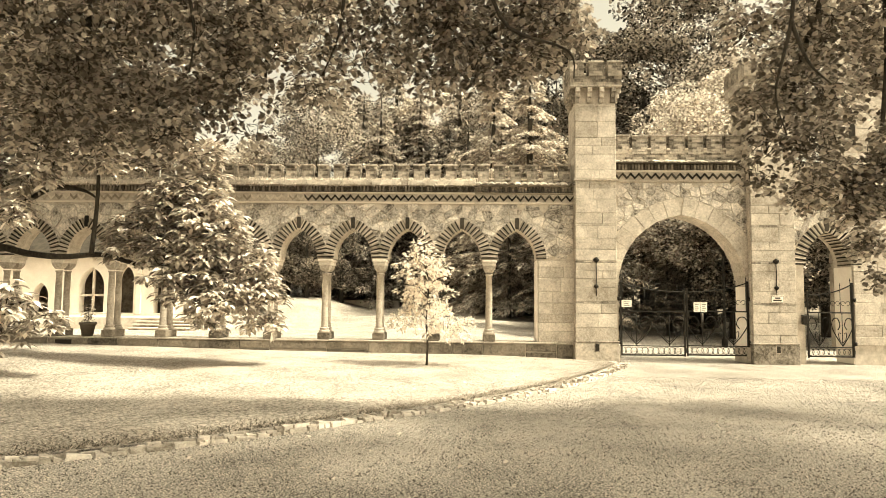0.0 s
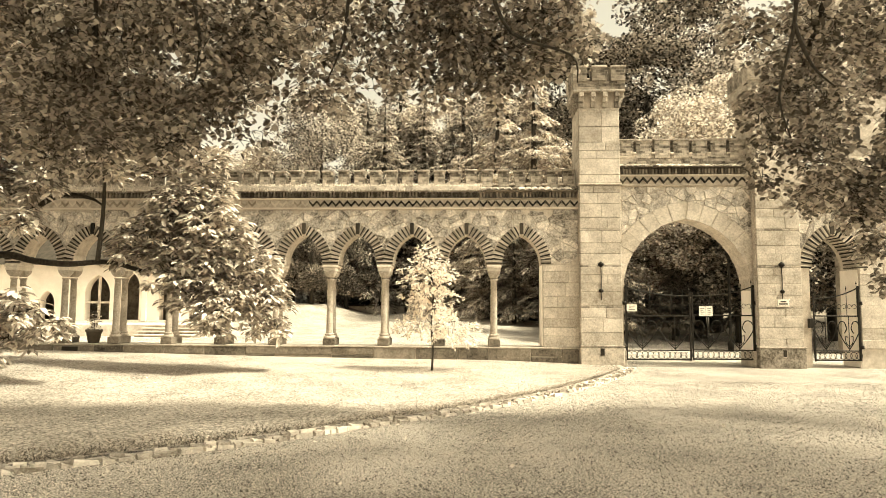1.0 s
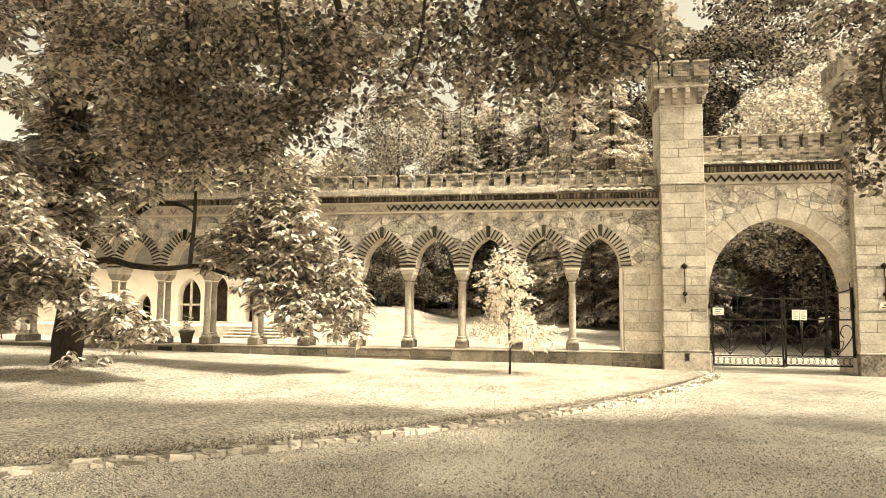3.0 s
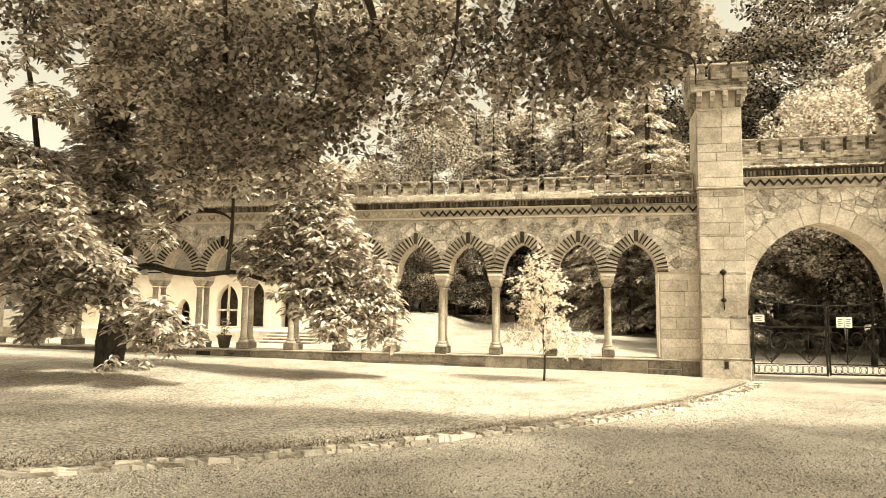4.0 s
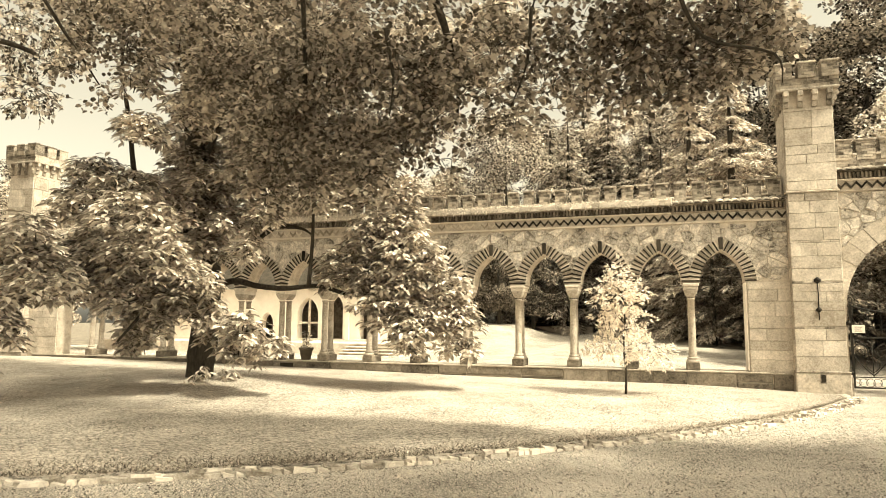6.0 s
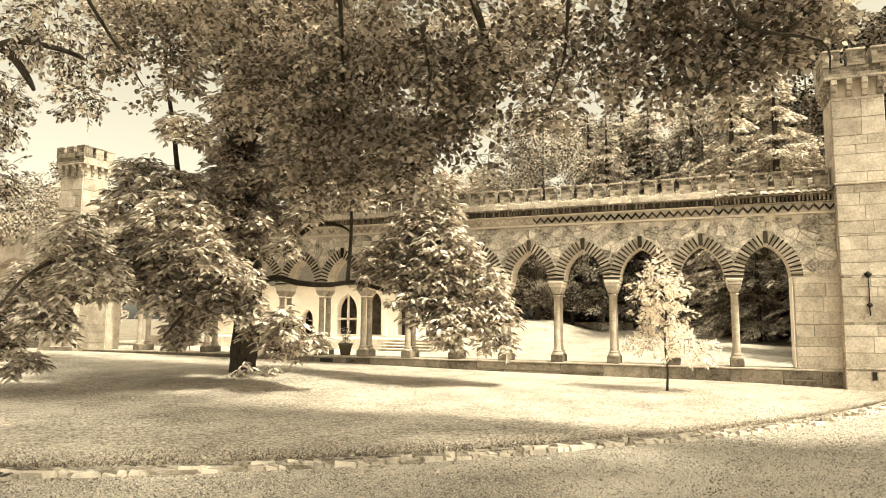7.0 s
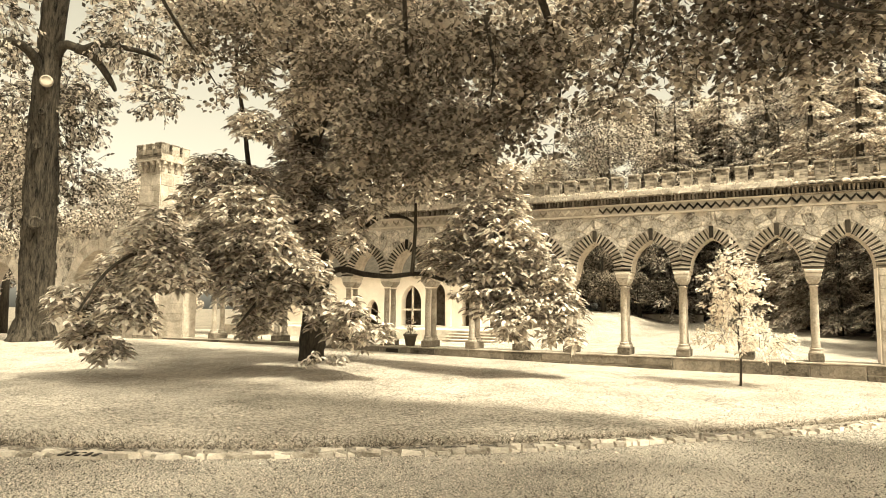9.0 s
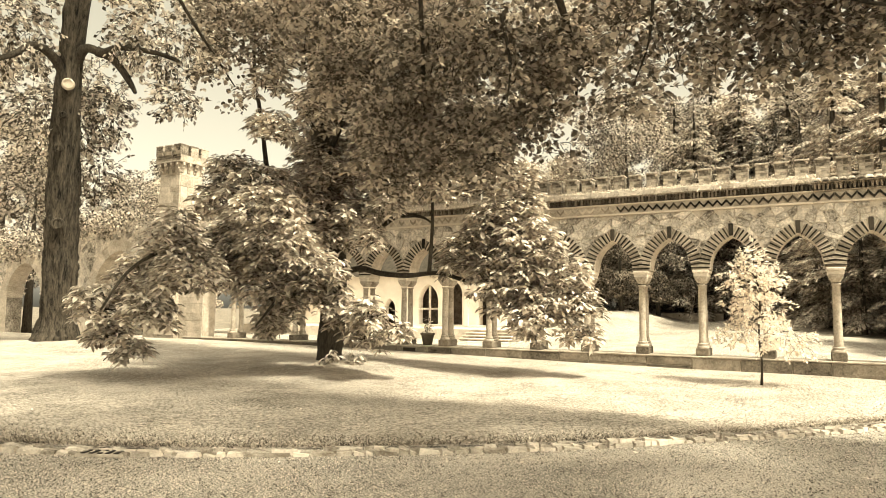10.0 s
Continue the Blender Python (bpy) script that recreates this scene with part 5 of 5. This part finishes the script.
pl, hd, lines = sprays(rng, [((0.05, 0, 1.05), (0.90, 0.7, 0.22), 0.9), ((-0.05, 0, 1.55), (0.62, 0.5, 0.35), 0.8), ((-0.18, 0, 2.1), (0.55, 0.45, 0.40), 0.9), ((-0.1, 0, 2.6), (0.22, 0.2, 0.28), 0.25), ((0.3, 0, 2.3), (0.3, 0.3, 0.2), 0.2), ((0.7, 0, 0.9), (0.3, 0.3, 0.15), 0.2)], 330, 10, 0.22)
leaves("crown", pl, 0.10, LEAF_YOUNG, sap, 52, 0.0, "oval", hd)
twig_mesh("branchwork", lines, 0.005, BARK, sap)


# ---- woods behind ----
def broadleaf(label, seed, height, radius, n, mat, size, group):
    root = tagged(new("woodland_tree"), label, "tree", group)
    rng = np.random.default_rng(seed)
    part("trunk", tube(bmesh.new(), [(0, 0, -0.6), (0.05, 0, height * 0.3), (0, 0.1, height * 0.85)], [radius * 0.09, radius * 0.06, 0.03], 8), BARK, root)
    cl = []
    for k in range(70):
        u = rng.random()
        z = height * (0.22 + 0.76 * u)
        rr = radius * math.sqrt(max(1 - (2 * u - 0.85) ** 2 / 1.4, 0.05))
        a = rng.random() * 6.283
        r = rr * rng.uniform(0.45, 1.0)
        cl.append(((r * math.cos(a), r * math.sin(a), z), (radius * 0.26, radius * 0.26, radius * 0.15), 1.0))
    pts = np.concatenate([blob(rng, c, r, n // 70, 0.6) for c, r, w in cl])
    leaves("crown", pts, size, mat, root, seed + 1, 0.3, "simple")
    return root


def conifer(label, seed, height, radius, n, mat, size, group, low=0.10):
    root = tagged(new("conifer"), label, "tree", group)
    rng = np.random.default_rng(seed)
    part("trunk", tube(bmesh.new(), [(0, 0, -0.6), (0, 0, height * 0.5), (0, 0, height)], [radius * 0.07, radius * 0.05, 0.02], 8), BARK, root)
    pl, hd = [], []
    rows = int(height / 0.68)
    for k in range(rows):
        z = height * (low + (0.99 - low) * (k + rng.uniform(-0.2, 0.2)) / rows)
        rr = radius * (1 - (max(z, 0) / height) ** 1.3) + 0.12
        arms = 8
        for a in range(arms):
            ang = a * 6.283 / arms + k * 0.7 + rng.uniform(-0.3, 0.3)
            m = max(5, int(n / rows / arms * rr / (radius * 0.55)))
            ln = rr * rng.uniform(0.6, 1.2)
            t = rng.random(m) ** 0.65
            # a flat frond: twigs fan out to both sides of the arm and hang at the tip
            side = rng.normal(0, 0.17, m) * ln * (1.15 - t)
            c, s_ = math.cos(ang), math.sin(ang)
            lift = rng.uniform(-0.3, 0.08)
            zz = z + rng.uniform(-0.45, 0.45)
            pl.append(np.stack([t * ln * c - side * s_, t * ln * s_ + side * c, zz + lift * t * ln - 0.16 * ln * t ** 3 - 0.20 * np.abs(side) + rng.normal(0, 0.035, m)], 1))
            w = np.sign(side) * 0.8
            hd.append(np.stack([c - w * s_, s_ + w * c, np.full(m, -0.25)], 1) + rng.normal(0, 0.25, (m, 3)))
    leaves("crown", np.concatenate(pl), size, mat, root, seed + 1, 0.25, "needle", np.concatenate(hd), 0.95)
    return root


protos = {
    "broad": broadleaf("tall broadleaved tree on the wooded hillside", 61, 15, 4.6, 26000, LEAF_WOOD, 0.19, "woods"),
    "pale": broadleaf("broadleaved tree on the wooded hillside, its pale leaves toned as sunlit", 63, 11, 4.0, 24000, LEAF_PALE, 0.17, "woods"),
    "dark": broadleaf("dense dark broadleaved tree above the gate", 65, 17, 4.8, 28000, NEEDLE, 0.20, "woods"),
    "fir": conifer("drooping conifer with layered boughs on the hillside", 67, 15, 5.2, 30000, LEAF_WOOD, 0.24, "woods"),
    "spruce": conifer("dark spruce at the edge of the wood", 69, 9, 2.4, 26000, NEEDLE, 0.14, "wood edge", 0.17),
    "shrub": broadleaf("round dark evergreen shrub on the bank", 71, 4.2, 1.7, 16000, NEEDLE, 0.10, "wood edge"),
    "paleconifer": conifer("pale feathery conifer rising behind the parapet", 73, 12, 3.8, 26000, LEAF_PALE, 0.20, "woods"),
}
SPOTS = [("spruce", 7.2, 14, 0.64), ("spruce", 8.8, 13.2, 0.67), ("spruce", 6.2, 16.5, 0.7), ("spruce", 10.2, 12.6, 0.64), ("spruce", 8.2, 17.5, 0.76), ("spruce", 12, 13, 0.76), 
         ("spruce", 14, 11.6, 0.7), ("spruce", 16.2, 9.6, 0.76), ("spruce", 5.2, 20.5, 1.2), ("spruce", 4, 24.5, 1.2), ("spruce", 2.4, 29.5, 1.3), ("spruce", 0.6, 31.5, 1.3), ("spruce", 11.2, 10.6, 0.48), ("spruce", 13.2, 9.4, 0.45),
         ("shrub", -4.2, 21.3, 1.05), ("shrub", -2.9, 25.4, 1.1), ("shrub", -5.8, 23, 1.2), ("shrub", -7.6, 22, 1.2),
         ("fir", 1.6, 31.5, 1.05), ("fir", 4.6, 27.5, 0.95), ("fir", -2.6, 31, 0.98), ("fir", -6.6, 31, 0.9), ("fir", 7.4, 23, 0.9), ("fir", 10, 24, 0.9), ("fir", -10.2, 32, 0.85), ("fir", -0.6, 35, 1.15),
         # the two spruces at x 9.8 are added behind the tower to shade the lawn
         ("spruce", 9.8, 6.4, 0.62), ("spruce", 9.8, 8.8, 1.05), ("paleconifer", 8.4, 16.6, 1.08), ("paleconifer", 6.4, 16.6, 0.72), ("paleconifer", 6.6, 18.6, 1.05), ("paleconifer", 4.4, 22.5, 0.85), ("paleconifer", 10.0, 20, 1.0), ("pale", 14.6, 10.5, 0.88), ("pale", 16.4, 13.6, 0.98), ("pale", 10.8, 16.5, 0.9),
         ("dark", 15.2, 20, 1.0), ("dark", 18, 24, 1.15), ("dark", 11.4, 28, 1.05), ("broad", 19.5, 18, 1.0), ("broad", 22, 13, 1.0), ("broad", 7.2, 31, 1.0), ("dark", 13.2, 24, 1.05), ("pale", 3.0, 34, 1.3), ("broad", -4.4, 36, 1.0),
         ("pale", -9, 29.5, 1.2), ("pale", -13, 31, 1.15), ("broad", -5.5, 29, 0.95), ("fir", -1, 28.8, 0.95), ("pale", -21.5, 28, 0.8), ("pale", -26, 20, 0.75), ("pale", -29, 10, 0.8), ("broad", -33, 14, 0.8), ("broad", -36, 4, 0.9), ("pale", -24, 7, 0.6),
         ("broad", -27, 6, 0.6), ("pale", -21.5, 11, 0.6), ("broad", -31, 3, 0.65), ("shrub", 16.2, 6.6, 1.4), ("spruce", 17.6, 11, 0.76), ("shrub", 15.4, 8.4, 1.3), ("shrub", 18.4, 7.5, 1.4), ("broad", 26, 8, 1.1), ("pale", -34, -4, 0.9)]
rng = random.Random(8)
used = set()
for kind, x, y, s in SPOTS:
    m = Matrix.LocRotScale((x, y, ground_z(x, y)), Euler((0, 0, rng.uniform(0, 6.28))), (s, s, s * rng.uniform(0.92, 1.1)))
    if kind not in used:
        used.add(kind)
        protos[kind].matrix_basis = m
    else:
        ob = copy_thing(protos[kind], m)
        ob.matrix_basis = m


# hedge of ivy over the west walls
ivy = tagged(new("ivy"), "ivy and creepers hanging over the top of the far wall", "ivy", kind="stuff")
rng = np.random.default_rng(81)
leaves("foliage", np.concatenate([blob(rng, (-21, 0.2, 5.0), (3.6, 0.7, 0.7), 3600), blob(rng, (-27, 0.2, 4.3), (4, 0.7, 0.8), 3600), blob(rng, (-25.9, 1.6, 1.6), (1.2, 0.5, 1.6), 2200), blob(rng, (-19.4, 1.8, 1.8), (1.6, 0.5, 1.8), 2200)]), 0.13, LEAF_WOOD, ivy, 82, 0.6)

lamp = tagged(new("street_lamp"), "thin black lamp post with a lantern behind the gate", "street lamp")
lamp.location = (13.75, 5.0, ground_z(13.75, 5.0))
part("post", lathe(bmesh.new(), [(0.10, 0), (0.10, 0.25), (0.045, 0.35), (0.035, 3.0), (0.05, 3.02), (0.02, 3.05)], 0, 0, 10), IRON, lamp)
part("lantern", lathe(bmesh.new(), [(0.06, 3.05), (0.13, 3.35), (0.15, 3.36), (0.04, 3.5), (0.01, 3.56)], 0, 0, 6), IRON, lamp)
cover = tagged(new("drain_cover"), "worn iron drain cover set in the kerb", "drain cover")
cover.location = (-1.42, -12.95, ground_z(-1.42, -12.95))
cover.rotation_euler = (0, 0, 0.42)
part("frame", boxed(-0.26, 0.26, -0.11, 0.11, -0.03, 0.03, bevel=0.02), PLINTH, cover)
for k in range(5):
    part("bar", boxed(-0.20 + 0.09 * k, -0.15 + 0.09 * k, -0.08, 0.08, 0.028, 0.04, bevel=0.004), IRON, cover)
flower_pot(-5.1, 0.36, 0.48, "dark flower pot with a thin plant on the low wall")


# ---- kerb stones ----
kerb = tagged(new("kerb"), "double row of flat pale stones edging the lawn", "kerb", kind="structure")
kerb_me = [block_mesh("kerb_stone", 1, 1, 0.10, KERB, 0.03, 0.035, 200 + k) for k in range(5)]
rng = random.Random(12)
dist = [0.0]
for a, b in zip(KERB_LINE, KERB_LINE[1:]):
    dist.append(dist[-1] + (b - a).length)
for row in (0, 1, 2):
    s = 0.1 + row * 0.13
    while s < 27:
        ln = rng.choice((0.09, 0.12, 0.15, 0.19, 0.26)) * rng.uniform(0.85, 1.15)
        mid = s + ln / 2
        i = max(k for k in range(len(dist) - 1) if dist[k] <= mid)
        t = (mid - dist[i]) / (dist[i + 1] - dist[i])
        p = KERB_LINE[i].lerp(KERB_LINE[i + 1], t)
        d = (KERB_LINE[i + 1] - KERB_LINE[i]).normalized()
        side = Vector((-d.y, d.x, 0))
        q = p + side * (0.07 + 0.10 * row + rng.uniform(-0.015, 0.015))
        m = Matrix.LocRotScale((q.x, q.y, ground_z(q.x, q.y) - 0.032 + rng.uniform(-0.006, 0.012)), Euler((rng.uniform(-0.04, 0.04), rng.uniform(-0.04, 0.04), math.atan2(d.y, d.x) + rng.uniform(-0.06, 0.06))), (ln - 0.022, 0.085 * rng.uniform(0.7, 1.05), 1))
        piece("kerb_stone", rng.choice(kerb_me), m, kerb)
        s += ln


# ---- grass blades, roof grass, pebbles and fallen leaves ----
def blades(name, bases, h, w, mat, seed, lean=0.5):
    rng = np.random.default_rng(seed)
    n = len(bases)
    a = rng.random(n) * 6.283
    s = np.stack([np.cos(a), np.sin(a), np.zeros(n)], 1)
    hh = h * rng.uniform(0.5, 1.4, (n, 1))
    tip = bases + np.concatenate([rng.normal(0, lean, (n, 2)) * hh, hh], 1)
    v = np.stack([bases - s * w, bases + s * w, tip], 1).reshape(-1, 3)
    me = bpy.data.meshes.new(name)
    me.from_pydata(v.tolist(), [], np.arange(3 * n).reshape(-1, 3).tolist())
    me.materials.append(mat)
    return new(name, me)


rng = np.random.default_rng(91)
base = []
while len(base) < 75000:
    x = rng.uniform(-9, 8.8)
    y0 = kerb_y(x) + 0.10
    y = y0 + (rng.random() ** 1.7) * min(9.0, -0.1 - y0)
    base.append((x, y, ground_z(x, y) + 0.03))
edge = []
for i in range(1900):
    x = rng.uniform(-9, 8.0)
    y = kerb_y(x) + 0.10 + abs(rng.normal(0, 0.10))
    edge.append((x, y, ground_z(x, y) + 0.02))
tagged(blades("edge_grass", np.array(edge), 0.04, 0.008, GRASS_DARK, 96, 0.9), "rough dark grass and soil along the kerb", "grass", kind="stuff")
tagged(blades("grass", np.array(base), 0.030, 0.007, LAWN_BLADE, 92, 0.9), "short mown grass with a rougher edge along the kerb", "grass", kind="stuff")
base = []
for i in range(16000):
    x = rng.uniform(-15, 5.5)
    y = rng.uniform(-0.13, 0.24)
    base.append((x, y, 4.67 + 0.12 * max(y, 0) / 0.3))
tagged(blades("roof_grass", np.array(base), 0.06, 0.011, GRASS, 93, 1.1), "dry grass growing along the roof edge", "grass", kind="stuff")
strands = np.array([(x, -0.12 + rng.normal(0, 0.01), 4.64) for x in rng.uniform(-15, 5.6, 2600)])
tagged(blades("hanging_grass", strands, -0.11, 0.010, GRASS, 97, 0.5), "dry grass strands hanging over the cornice", "grass", kind="stuff")
tufts = np.concatenate([np.stack([rng.normal(c, 0.12, 60), rng.uniform(-0.12, 0.22, 60), np.full(60, 4.70)], 1) for c in rng.uniform(-15, 5.4, 70)])
tagged(blades("grass_tufts", tufts, 0.085, 0.010, GRASS, 98, 0.6), "taller dry grass tufts on the roof edge", "grass", kind="stuff")
px, py = rng.uniform(-6, 16, 190000), -16.3 + 13 * rng.random(190000) ** 1.7
keep = np.array([(x, y, ground_z(x, y)) for x, y in zip(px, py) if y < kerb_y(x) - 0.04])
n = len(keep)
ang = rng.random((n, 1)) * 6.283 + np.array([[0, 2.1, 4.2]]) + rng.normal(0, 0.3, (n, 3))
rad = rng.uniform(0.006, 0.016, (n, 1)) * rng.uniform(0.7, 1.3, (n, 3))
low = np.stack([keep[:, :1] + rad * np.cos(ang), keep[:, 1:2] + rad * np.sin(ang), np.repeat(keep[:, 2:3] - 0.002, 3, 1)], 2)
tip = keep + np.stack([rng.normal(0, 0.003, n), rng.normal(0, 0.003, n), rng.uniform(0.005, 0.014, n)], 1)
pv = np.concatenate([low, tip[:, None]], 1).reshape(-1, 3)
pf = (np.arange(n) * 4)[:, None, None] + np.array([(0, 1, 3), (1, 2, 3), (2, 0, 3)])[None]
pebbles = raw("pebbles", pv.tolist(), pf.reshape(-1, 3).tolist(), PEBBLE)
tagged(pebbles, "loose angular gravel stones lying on the forecourt", "gravel", kind="stuff")
c = np.array([(x, y, ground_z(x, y) + 0.05) for x, y in zip(rng.uniform(-12, 9, 260), rng.uniform(-15, -1, 260))])
tagged(leaves("fallen_leaves", c, 0.055, LEAF_YOUNG, None, 95, 0.0), "dry fallen leaves on lawn and gravel", "fallen leaves", kind="stuff")
